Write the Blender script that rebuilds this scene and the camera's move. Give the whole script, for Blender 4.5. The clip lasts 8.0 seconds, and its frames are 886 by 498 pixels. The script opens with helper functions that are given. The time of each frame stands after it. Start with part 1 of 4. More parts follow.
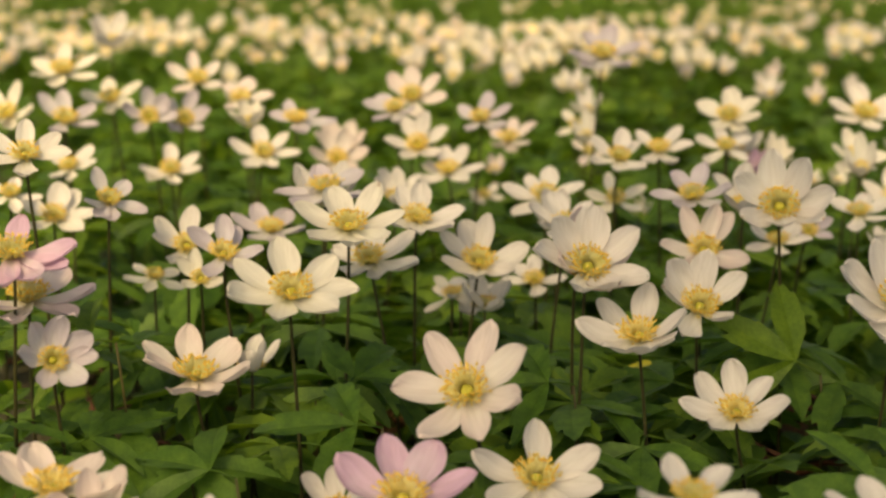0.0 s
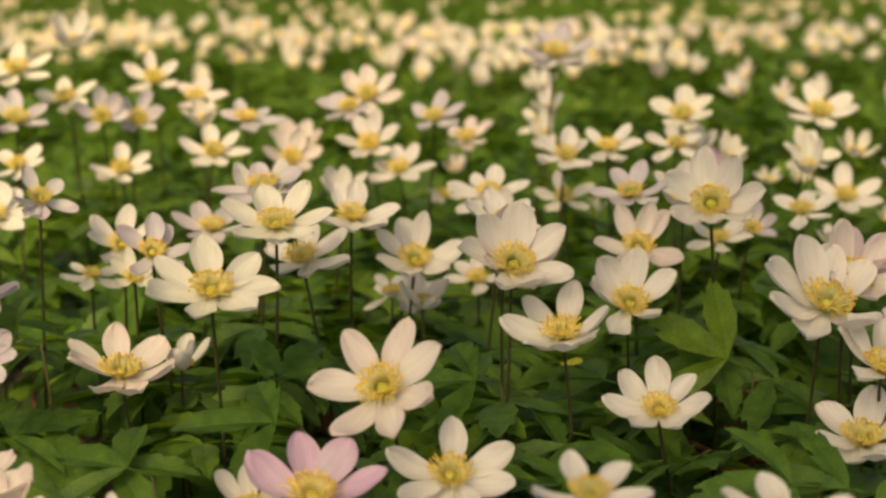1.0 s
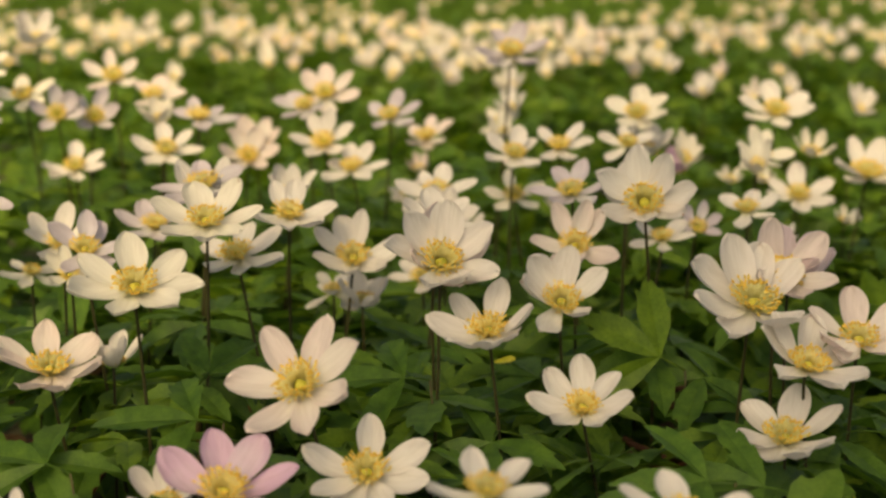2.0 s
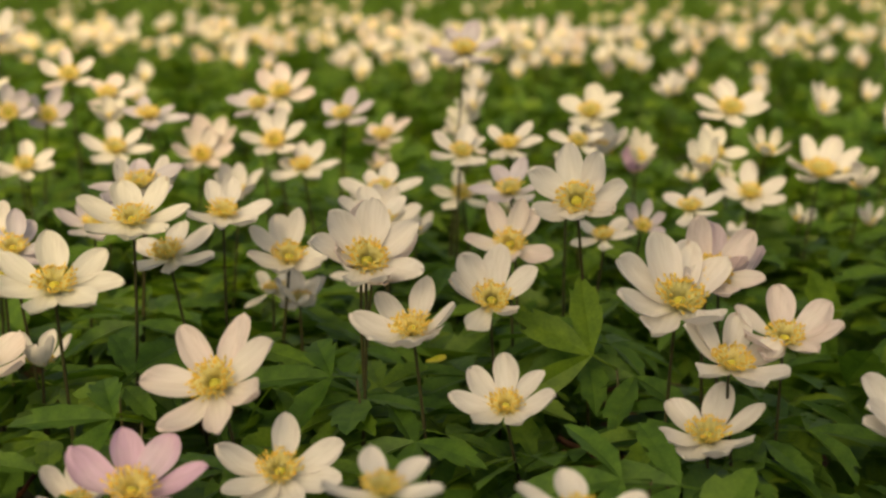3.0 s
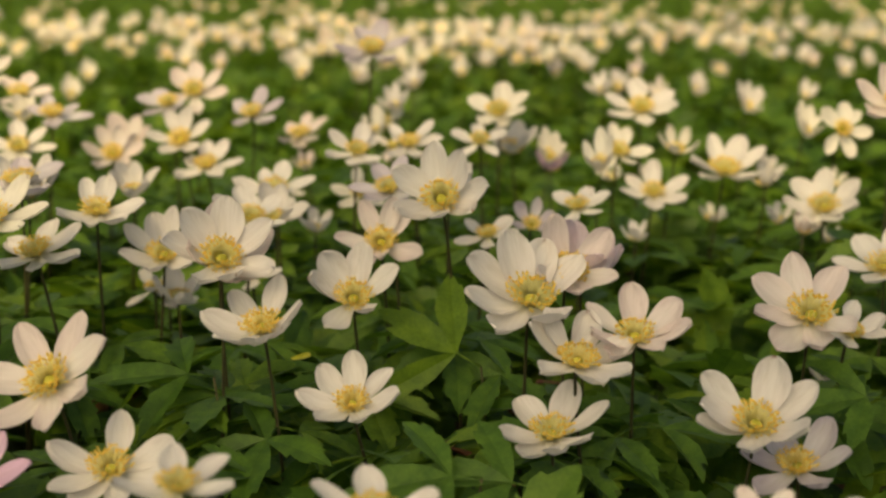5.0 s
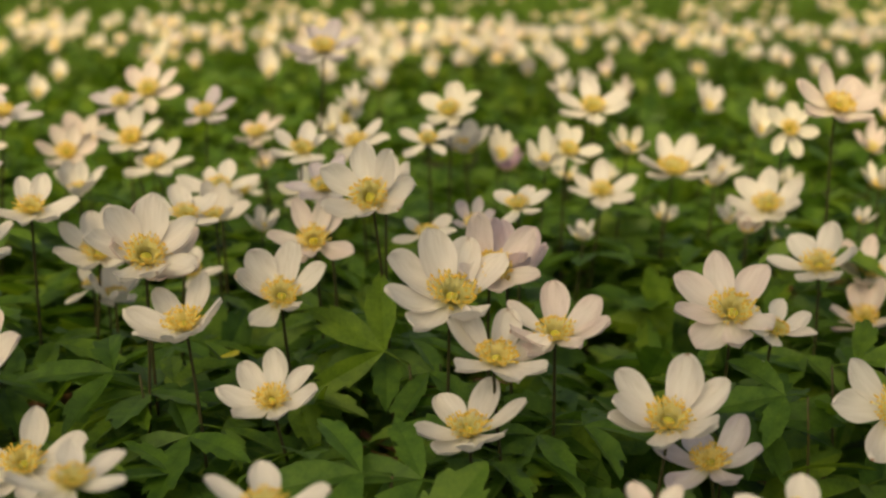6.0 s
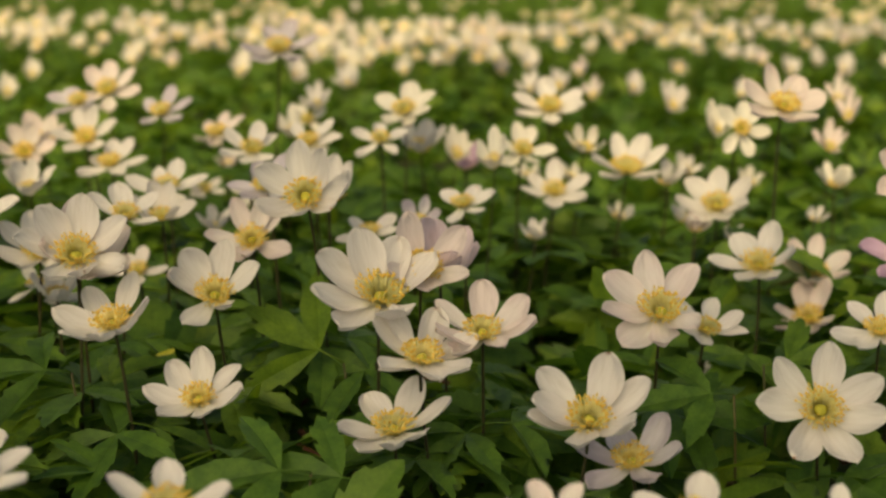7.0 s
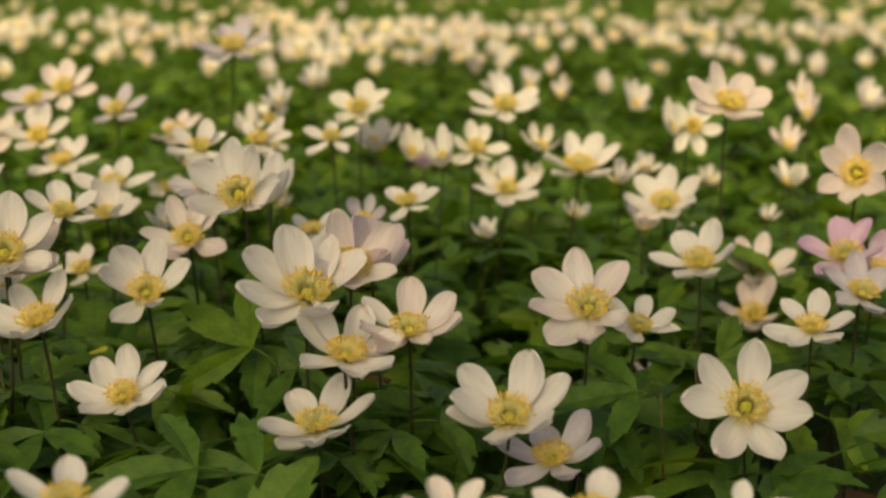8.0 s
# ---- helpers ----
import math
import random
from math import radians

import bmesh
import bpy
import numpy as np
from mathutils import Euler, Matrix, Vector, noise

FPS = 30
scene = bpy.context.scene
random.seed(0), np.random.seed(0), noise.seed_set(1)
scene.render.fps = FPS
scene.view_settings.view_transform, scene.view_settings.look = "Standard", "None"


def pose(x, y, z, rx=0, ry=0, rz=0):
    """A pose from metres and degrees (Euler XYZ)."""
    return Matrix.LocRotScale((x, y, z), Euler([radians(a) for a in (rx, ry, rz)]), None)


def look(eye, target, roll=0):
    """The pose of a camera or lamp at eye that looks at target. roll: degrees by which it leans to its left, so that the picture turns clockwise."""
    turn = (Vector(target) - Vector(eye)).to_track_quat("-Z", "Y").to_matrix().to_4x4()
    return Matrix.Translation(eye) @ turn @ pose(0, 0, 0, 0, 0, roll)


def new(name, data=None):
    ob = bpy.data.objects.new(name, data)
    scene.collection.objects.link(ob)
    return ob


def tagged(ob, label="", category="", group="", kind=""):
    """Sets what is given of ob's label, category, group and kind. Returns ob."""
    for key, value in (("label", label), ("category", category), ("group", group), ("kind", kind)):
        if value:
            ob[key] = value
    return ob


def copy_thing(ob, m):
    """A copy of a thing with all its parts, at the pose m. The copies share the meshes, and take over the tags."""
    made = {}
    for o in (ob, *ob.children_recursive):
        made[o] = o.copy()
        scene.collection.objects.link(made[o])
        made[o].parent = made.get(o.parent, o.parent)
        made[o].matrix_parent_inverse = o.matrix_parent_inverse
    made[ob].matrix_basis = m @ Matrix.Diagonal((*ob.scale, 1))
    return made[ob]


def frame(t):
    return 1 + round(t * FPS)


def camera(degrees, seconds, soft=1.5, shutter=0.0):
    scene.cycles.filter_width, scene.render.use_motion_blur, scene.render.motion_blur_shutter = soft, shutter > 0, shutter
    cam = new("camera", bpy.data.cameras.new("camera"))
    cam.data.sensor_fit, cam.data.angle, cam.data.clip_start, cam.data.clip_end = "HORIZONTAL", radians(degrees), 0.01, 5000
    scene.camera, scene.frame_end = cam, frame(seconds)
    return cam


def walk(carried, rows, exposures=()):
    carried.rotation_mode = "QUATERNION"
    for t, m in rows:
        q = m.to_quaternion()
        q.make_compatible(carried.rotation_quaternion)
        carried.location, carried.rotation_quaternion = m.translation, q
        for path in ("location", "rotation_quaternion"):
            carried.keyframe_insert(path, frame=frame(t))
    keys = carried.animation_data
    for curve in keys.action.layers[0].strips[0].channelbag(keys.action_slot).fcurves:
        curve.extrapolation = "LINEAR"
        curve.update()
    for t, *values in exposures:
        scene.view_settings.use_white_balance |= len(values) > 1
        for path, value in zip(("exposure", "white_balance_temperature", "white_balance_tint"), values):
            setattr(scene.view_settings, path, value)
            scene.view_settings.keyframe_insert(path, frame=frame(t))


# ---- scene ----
cam = camera(36.0, 8.0, soft=2.6)
METRES, EYE, TILT, LEAN, TURN = 0.21, 0.25, -12.0, 0.0, 0.0
ROWS = [
    (0.0, 0.0, 0.0, 0.0, 0.0, 0.0, -0.0),
    (0.5, 0.0582, 0.0027, -0.0024, -0.08, 0.03, 0.09),
    (1.0, 0.1256, 0.0012, -0.0048, -0.09, 0.04, 0.11),
    (1.5, 0.1871, -0.0016, -0.0066, -0.02, 0.03, -0.01),
    (3.0, 0.3753, 0.0046, -0.013, -0.16, 0.11, 0.04),
    (3.5, 0.433, 0.0047, -0.0129, -0.24, 0.04, 0.03),
    (4.0, 0.4985, 0.0033, -0.0142, -0.25, 0.03, 0.03),
    (4.5, 0.5594, 0.0016, -0.0141, -0.27, 0.0, 0.04),
    (6.0, 0.7534, -0.007, -0.0174, -0.41, 0.01, -0.02),
    (6.5, 0.8143, -0.0144, -0.015, -0.4, -0.09, -0.07),
    (7.0, 0.8749, -0.0131, -0.0169, -0.46, -0.08, -0.04),
    (7.5, 0.932, -0.0128, -0.0195, -0.55, -0.08, -0.07),
    (8.0, 0.9981, -0.0137, -0.0211, -0.56, -0.09, -0.01),
]
walk(cam, [(t, pose(0, 0, EYE, TILT, LEAN, TURN) @ pose(METRES * x, 1.87 * METRES * y, METRES * z, 90 + pitch / 1.87, roll, yaw / 1.87)) for t, x, y, z, yaw, pitch, roll in ROWS],
     [(0.0, 0.31, 8600, 2), (8.0, 0.21, 8450, -2)])
cam.data.dof.use_dof = True
cam.data.dof.focus_distance = 0.485
cam.data.dof.aperture_fstop = 10.8

# ---- world, sun, exposure ----
SUN_AZ, SUN_EL = 200.0, 44.0   # degrees: compass from +y clockwise, height
world = bpy.data.worlds.new("sky")
scene.world = world
world.use_nodes = True
wn = world.node_tree.nodes
sky = wn.new("ShaderNodeTexSky")
sky.sky_type, sky.sun_disc = "NISHITA", False
sky.air_density, sky.dust_density, sky.ozone_density = 0.7, 5.0, 0.4
sky.sun_elevation, sky.sun_rotation = radians(SUN_EL), radians(SUN_AZ)
world.node_tree.links.new(sky.outputs[0], wn["Background"].inputs[0])
wn["Background"].inputs[1].default_value = 0.145
sun = new("sun", bpy.data.lights.new("sun", "SUN"))
sun.data.energy, sun.data.angle, sun.data.color = 3.55, radians(4.0), (1.0, 0.81, 0.54)
saz, sel = radians(SUN_AZ), radians(SUN_EL)
sun_from = Vector((math.sin(saz) * math.cos(sel), math.cos(saz) * math.cos(sel), math.sin(sel)))
sun.matrix_world = look(sun_from * 20, (0, 0, 0))


# ---- materials ----
def nodes_of(name):
    m = bpy.data.materials.new(name)
    m.use_nodes = True
    return m, m.node_tree.nodes, m.node_tree.links, m.node_tree.nodes["Principled BSDF"]


def noise_node(n, l, scale, detail=3.0, stretch=None):
    tc = n.new("ShaderNodeTexCoord")
    tex = n.new("ShaderNodeTexNoise")
    tex.inputs["Scale"].default_value, tex.inputs["Detail"].default_value = scale, detail
    if stretch:
        mp = n.new("ShaderNodeMapping")
        mp.inputs["Scale"].default_value = stretch
        l.new(tc.outputs["Object"], mp.inputs[0])
        l.new(mp.outputs[0], tex.inputs["Vector"])
    else:
        l.new(tc.outputs["Object"], tex.inputs["Vector"])
    return tex


def ramp_node(n, l, source, stops):
    r = n.new("ShaderNodeValToRGB")
    while len(r.color_ramp.elements) < len(stops):
        r.color_ramp.elements.new(0.5)
    for e, (p, c) in zip(r.color_ramp.elements, stops):
        e.position, e.color = p, (*c, 1)
    l.new(source, r.inputs[0])
    return r


def mix_node(n, l, blend, fac, a, b):
    m = n.new("ShaderNodeMix")
    m.data_type, m.blend_type = "RGBA", blend
    for k, v in ((0, fac), (6, a), (7, b)):
        if hasattr(v, "is_output"):
            l.new(v, m.inputs[k])
        else:
            m.inputs[k].default_value = v if k == 0 else (*v, 1)
    return m.outputs[2]


def glow_through(m, n, l, bsdf, colour, share):
    """Lets light through a thin leaf or petal."""
    tr, mx = n.new("ShaderNodeBsdfTranslucent"), n.new("ShaderNodeMixShader")
    l.new(colour, tr.inputs["Color"])
    mx.inputs[0].default_value = share
    l.new(bsdf.outputs[0], mx.inputs[1])
    l.new(tr.outputs[0], mx.inputs[2])
    l.new(mx.outputs[0], n["Material Output"].inputs["Surface"])


def bump_node(n, l, bsdf, height, strength, distance):
    b = n.new("ShaderNodeBump")
    b.inputs["Strength"].default_value, b.inputs["Distance"].default_value = strength, distance
    l.new(height, b.inputs["Height"])
    l.new(b.outputs[0], bsdf.inputs["Normal"])


def petal_material(name, body, blush):
    """A white sepal: fine veins along its length, a blush in drifts, a greenish claw at its base."""
    m, n, l, bsdf = nodes_of(name)
    veins = noise_node(n, l, 1.0, 2.0, (1300, 90, 400))
    drift = noise_node(n, l, 90, 2.0)
    info = n.new("ShaderNodeObjectInfo")
    add = n.new("ShaderNodeMath")
    add.operation = "MULTIPLY_ADD"
    l.new(info.outputs["Random"], add.inputs[0])
    add.inputs[1].default_value = 0.45
    l.new(drift.outputs[0], add.inputs[2])
    along = n.new("ShaderNodeSeparateXYZ")
    l.new(n.new("ShaderNodeTexCoord").outputs["Object"], along.inputs[0])
    rise = n.new("ShaderNodeMath")
    rise.operation = "MULTIPLY_ADD"
    l.new(along.outputs["Y"], rise.inputs[0])
    rise.inputs[1].default_value = 16.0
    l.new(add.outputs[0], rise.inputs[2])
    blushed = ramp_node(n, l, rise.outputs[0], [(0.50, body), (1.15, blush)])
    vein_ramp = ramp_node(n, l, veins.outputs[0], [(0.3, (0.90, 0.89, 0.87)), (0.6, (1, 1, 1))])
    col = mix_node(n, l, "MULTIPLY", 1.0, blushed.outputs[0], vein_ramp.outputs[0])
    tc, sep = n.new("ShaderNodeTexCoord"), n.new("ShaderNodeSeparateXYZ")
    l.new(tc.outputs["Object"], sep.inputs[0])
    claw = ramp_node(n, l, sep.outputs["Y"], [(0.0, (0.88, 0.88, 0.50)), (0.004, (1, 1, 1))])
    col = mix_node(n, l, "MULTIPLY", 0.8, col, claw.outputs[0])
    spots = noise_node(n, l, 420, 3.0)
    tipness = ramp_node(n, l, sep.outputs["Y"], [(0.0150, (0, 0, 0)), (0.0182, (1, 1, 1))])
    bruise = n.new("ShaderNodeMath")
    bruise.operation = "MULTIPLY"
    l.new(tipness.outputs[0], bruise.inputs[0])
    l.new(info.outputs["Random"], bruise.inputs[1])
    bruise_2 = n.new("ShaderNodeMath")
    bruise_2.operation = "MULTIPLY"
    l.new(bruise.outputs[0], bruise_2.inputs[0])
    l.new(spots.outputs[0], bruise_2.inputs[1])
    where = ramp_node(n, l, bruise_2.outputs[0], [(0.34, (0, 0, 0)), (0.46, (1, 1, 1))])
    col = mix_node(n, l, "MIX", where.outputs[0], col, (0.36, 0.20, 0.13))
    l.new(col, bsdf.inputs["Base Color"])
    bsdf.inputs["Roughness"].default_value = 0.55
    bsdf.inputs["Specular IOR Level"].default_value = 0.3
    bump_node(n, l, bsdf, veins.outputs[0], 0.35, 0.0004)
    glow_through(m, n, l, bsdf, col, 0.39)
    return m


PETAL = {
    "w": petal_material("white_petal", (0.78, 0.745, 0.69), (0.75, 0.70, 0.66)),
    # the white petal again, with warm sunlight put into its colour
    "c": petal_material("warm_lit_petal", (0.80, 0.77, 0.68), (0.78, 0.73, 0.64)),
    "r": petal_material("blush_petal", (0.78, 0.735, 0.68), (0.76, 0.65, 0.62)),
    "p": petal_material("pale_pink_petal", (0.75, 0.70, 0.69), (0.70, 0.57, 0.61)),
    "k": petal_material("pink_petal", (0.76, 0.64, 0.70), (0.64, 0.43, 0.58)),
    # lilac petals, and white ones with shade put into a greyer colour
    "l": petal_material("lilac_shaded_petal", (0.64, 0.62, 0.63), (0.56, 0.50, 0.56)),
}


def plain_noise_material(name, dark, light, scale, rough, share=0.0, glow=None, bump=0.0, island=False, vary=0.12):
    m, n, l, bsdf = nodes_of(name)
    tex = noise_node(n, l, scale, 4.0)
    r = ramp_node(n, l, tex.outputs[0], [(0.3, dark), (0.7, light)])
    fine = noise_node(n, l, scale * 7, 3.0)
    speckle = ramp_node(n, l, fine.outputs[0], [(0.3, (0.82, 0.84, 0.80)), (0.65, (1.06, 1.05, 1.0))])
    col = mix_node(n, l, "MULTIPLY", 1.0, r.outputs[0], speckle.outputs[0])
    rnd = n.new("ShaderNodeNewGeometry").outputs["Random Per Island"] if island else n.new("ShaderNodeObjectInfo").outputs["Random"]
    tone = ramp_node(n, l, rnd, [(0.0, (1 - 1.0 * vary, 1 - 0.8 * vary, 1 - 1.0 * vary)), (0.6, (1, 1, 1)), (1.0, (1 + 0.9 * vary, 1 + 0.4 * vary, 1 - 0.4 * vary))])
    col = mix_node(n, l, "MULTIPLY", 1.0, col, tone.outputs[0])
    l.new(col, bsdf.inputs["Base Color"])
    bsdf.inputs["Roughness"].default_value = rough
    bsdf.inputs["Specular IOR Level"].default_value = 0.2
    if bump:
        bump_node(n, l, bsdf, tex.outputs[0], bump, 0.001)
    if share:
        g = mix_node(n, l, "MULTIPLY", 1.0, col, glow)
        glow_through(m, n, l, bsdf, g, share)
    return m


LEAF = plain_noise_material("leaf_green", (0.046, 0.100, 0.016), (0.102, 0.186, 0.027), 110, 0.5, 0.36, (2.2, 2.1, 1.2), 0.3, False, 0.4)
CARPET = plain_noise_material("leaf_green_carpet", (0.046, 0.100, 0.016), (0.102, 0.186, 0.027), 110, 0.5, 0.36, (2.2, 2.1, 1.2), 0.3, True, 0.5)
STEM = plain_noise_material("stem_brown_green", (0.030, 0.026, 0.013), (0.048, 0.050, 0.018), 300, 0.5)
ANTHER = plain_noise_material("anther_yellow", (0.90, 0.60, 0.11), (0.94, 0.73, 0.21), 900, 0.6, 0.35, (1, 1, 1), 0.0, True)
FILAMENT = plain_noise_material("filament_cream", (0.92, 0.83, 0.38), (0.93, 0.87, 0.50), 500, 0.5, 0.5, (1, 1, 1))
PISTIL = plain_noise_material("pistil_green_yellow", (0.44, 0.41, 0.06), (0.58, 0.52, 0.09), 900, 0.5)
STALK = plain_noise_material("stalk_brown_green", (0.052, 0.044, 0.018), (0.088, 0.074, 0.028), 300, 0.5)
TWIG = plain_noise_material("twig_red_brown", (0.06, 0.025, 0.014), (0.12, 0.05, 0.03), 250, 0.7, 0, None, 0.5)
YELLOW = plain_noise_material("faded_leaf_yellow", (0.42, 0.42, 0.03), (0.62, 0.55, 0.06), 200, 0.5, 0.2, (1, 1, 1))
LITTER = plain_noise_material("dead_leaf_brown", (0.07, 0.035, 0.018), (0.15, 0.08, 0.04), 120, 0.7, 0.0, None, 0.4, True)


def ground_material():
    m, n, l, bsdf = nodes_of("woodland_soil")
    fine, coarse = noise_node(n, l, 90, 6.0), noise_node(n, l, 1.3, 4.0)
    soil = ramp_node(n, l, fine.outputs[0], [(0.35, (0.022, 0.015, 0.010)), (0.7, (0.065, 0.042, 0.025))])
    moss = ramp_node(n, l, fine.outputs[0], [(0.35, (0.020, 0.045, 0.010)), (0.7, (0.050, 0.090, 0.018))])
    pick = ramp_node(n, l, coarse.outputs[0], [(0.40, (0, 0, 0)), (0.55, (1, 1, 1))])
    col = mix_node(n, l, "MIX", pick.outputs[0], soil.outputs[0], moss.outputs[0])
    l.new(col, bsdf.inputs["Base Color"])
    bsdf.inputs["Roughness"].default_value = 0.9
    bump_node(n, l, bsdf, fine.outputs[0], 0.8, 0.01)
    return m


SOIL = ground_material()


# ---- mesh helpers ----
def mesh_of(name, verts, faces, mats, slots=None, smooth=True):
    me = bpy.data.meshes.new(name)
    me.from_pydata([tuple(v) for v in verts], [], faces)
    for m in mats:
        me.materials.append(m)
    if slots is not None:
        me.polygons.foreach_set("material_index", slots)
    me.polygons.foreach_set("use_smooth", [smooth] * len(me.polygons))
    me.update()
    return me


def part(name, data, parent, local=None, label=""):
    ob = new(name, data)
    ob.parent = parent
    if local is not None:
        ob.matrix_local = local
    if label:
        ob["label"] = label
    return ob


def tube(points, radii, sides=6):
    """Vertices and faces of a tapered tube along points."""
    vs, fs = [], []
    for i, p in enumerate(points):
        d = (points[min(i + 1, len(points) - 1)] - points[max(i - 1, 0)]).normalized()
        u = d.cross(Vector((0.31, 0.95, 0.05))).normalized()
        v = d.cross(u)
        for k in range(sides):
            a = 2 * math.pi * k / sides
            vs.append(p + radii[i] * (math.cos(a) * u + math.sin(a) * v))
    for i in range(len(points) - 1):
        for k in range(sides):
            fs.append((i * sides + k, i * sides + (k + 1) % sides, (i + 1) * sides + (k + 1) % sides, (i + 1) * sides + k))
    fs.append(tuple(range(sides))[::-1])
    fs.append(tuple(range((len(points) - 1) * sides, len(points) * sides)))
    return vs, fs


# ---- ground ----
def make_ground():
    xs = sorted({round(-0.9 + 0.03 * i, 3) for i in range(80)} | {-3000, -300, -60, -20, -8, -4, -2, 2.5, 5, 9, 20, 60, 300, 3000})
    ys = sorted({round(0.0 + 0.03 * i, 3) for i in range(60)} | {2.2, 2.7, 3.3, 4, 5, 6.5, 9, 14, 25, 60, 300, 3000, -0.3, -1, -3, -10, -60, -3000})
    vs = []
    for y in ys:
        for x in xs:
            near = max(0.0, 1.0 - max(abs(x), abs(y - 1)) / 6)
            vs.append((x, y, near * (0.018 * noise.noise(Vector((x * 7, y * 7, 0))) + 0.008 * noise.noise(Vector((x * 25, y * 25, 3))))))
    w = len(xs)
    fs = [(j * w + i, j * w + i + 1, (j + 1) * w + i + 1, (j + 1) * w + i) for j in range(len(ys) - 1) for i in range(w - 1)]
    g = new("ground", mesh_of("ground", vs, fs, [SOIL]))
    return tagged(g, "dark woodland soil with moss under the leaves", "ground", kind="structure")


make_ground()


# ---- wood anemones ----
RNG = random.Random(11)
PETAL_BEND = (0.17, 0.28, 0.06, 0.33, 0.12, 0.22, 0.30, 0.02, 0.15)


def petal_mesh(variant, tint):
    """One petal-like sepal, 18 mm long, base at the origin, along +y, its hollow upwards."""
    r = random.Random(variant * 17 + 3)
    wide = (0.0042, 0.0048, 0.0038, 0.0045, 0.0050, 0.0040, 0.0046, 0.0048, 0.0043)[variant % 9]
    wave, skew, crest = r.uniform(0.5, 1.6), r.uniform(-0.0014, 0.0014), r.uniform(0.54, 0.65)
    bend = PETAL_BEND[variant]
    nick, deep = r.uniform(-0.8, 0.8), r.choice((0.01, 0.02, 0.035, 0.055))
    full = r.uniform(0.50, 0.68)
    nu, nv = 9, 17
    vs = []
    for j in range(nv):
        t = 1 - (1 - j / (nv - 1)) ** 1.6
        if t < crest:
            q = t / crest
            half = wide * (0.42 + 0.58 * q * q * (3 - 2 * q))
        else:
            half = wide * max(0.0, 1 - ((t - crest) / (1 - crest)) ** 2) ** full
        for i in range(nu):
            s = 2 * i / (nu - 1) - 1
            x = half * s * (1 + 0.05 * math.sin(7 * t + variant * 2 + s)) + skew * math.sin(t * 2.6)
            y = 0.018 * (t - deep * math.exp(-((s - nick) / 0.28) ** 2) * max(0.0, t - 0.8) / 0.2)
            z = 0.42 * half * s * s + bend * 0.018 * t * t - 0.0012 * math.sin(math.pi * t)
            z += 0.0005 * wave * math.sin(5.0 * t + 2.4 * s + variant) * t + 0.00035 * math.cos(8 * s + variant) * t * t
            vs.append((x, y, z))
    fs = [(j * nu + i, j * nu + i + 1, (j + 1) * nu + i + 1, (j + 1) * nu + i) for j in range(nv - 1) for i in range(nu - 1)]
    return mesh_of("petal", vs, fs, [PETAL[tint]])


def stamen_meshes(seed, count):
    """Filaments, and the anthers on them, as two meshes; the flower's axis is +z, petals 18 mm."""
    r = random.Random(seed)
    fv, ff, av, af = [], [], [], []
    for k in range(count):
        a = k * 2.39996
        q = math.sqrt((k + 0.5) / count)
        lean = radians(10 + 44 * q + r.uniform(-9, 9))
        ln = 0.0056 * (0.78 + 0.20 * q) * r.uniform(0.76, 1.12)
        out = Vector((math.cos(a), math.sin(a), 0))
        foot = out * 0.0016 + Vector((0, 0, 0.0004))
        top = foot + ln * (math.sin(lean) * out + math.cos(lean) * Vector((0, 0, 1)))
        v, f = tube([foot, foot.lerp(top, 0.5) + Vector((0, 0, 0.0004)), top], [0.00030, 0.00024, 0.00016], 3)
        b = len(fv)
        fv += v
        ff += [tuple(b + i for i in face) for face in f]
        d = (top - foot).normalized()
        u = d.orthogonal().normalized()
        w = d.cross(u)
        b = len(av)
        hl, hw = 0.00062 * r.uniform(0.8, 1.3), 0.00036
        av += [top - d * hl] + [top + hw * (math.cos(g) * u + math.sin(g) * w) for g in (0, 1.57, 3.14, 4.71)] + [top + d * hl]
        for i in range(4):
            af += [(b, b + 1 + (i + 1) % 4, b + 1 + i), (b + 5, b + 1 + i, b + 1 + (i + 1) % 4)]
    return mesh_of("filaments", fv, ff, [FILAMENT]), mesh_of("anthers", av, af, [ANTHER])


def pistil_mesh(seed):
    """A tight green head, knobbly with carpels."""
    rows, cols = 8, 18
    vs, fs = [], []
    for j in range(rows):
        p = 1.75 * j / (rows - 1)
        for i in range(cols):
            g = 2 * math.pi * i / cols
            rad = 0.0016 * (1 + 0.16 * (-1) ** (i + j)) * (1 + 0.05 * math.sin(seed + 3 * g))
            vs.append((rad * math.sin(p) * math.cos(g), rad * math.sin(p) * math.sin(g), 0.0005 + rad * 1.1 * math.cos(p)))
    for j in range(rows - 1):
        for i in range(cols):
            fs.append((j * cols + i, (j + 1) * cols + i, (j + 1) * cols + (i + 1) % cols, j * cols + (i + 1) % cols))
    return mesh_of("pistil", vs, fs, [PISTIL])


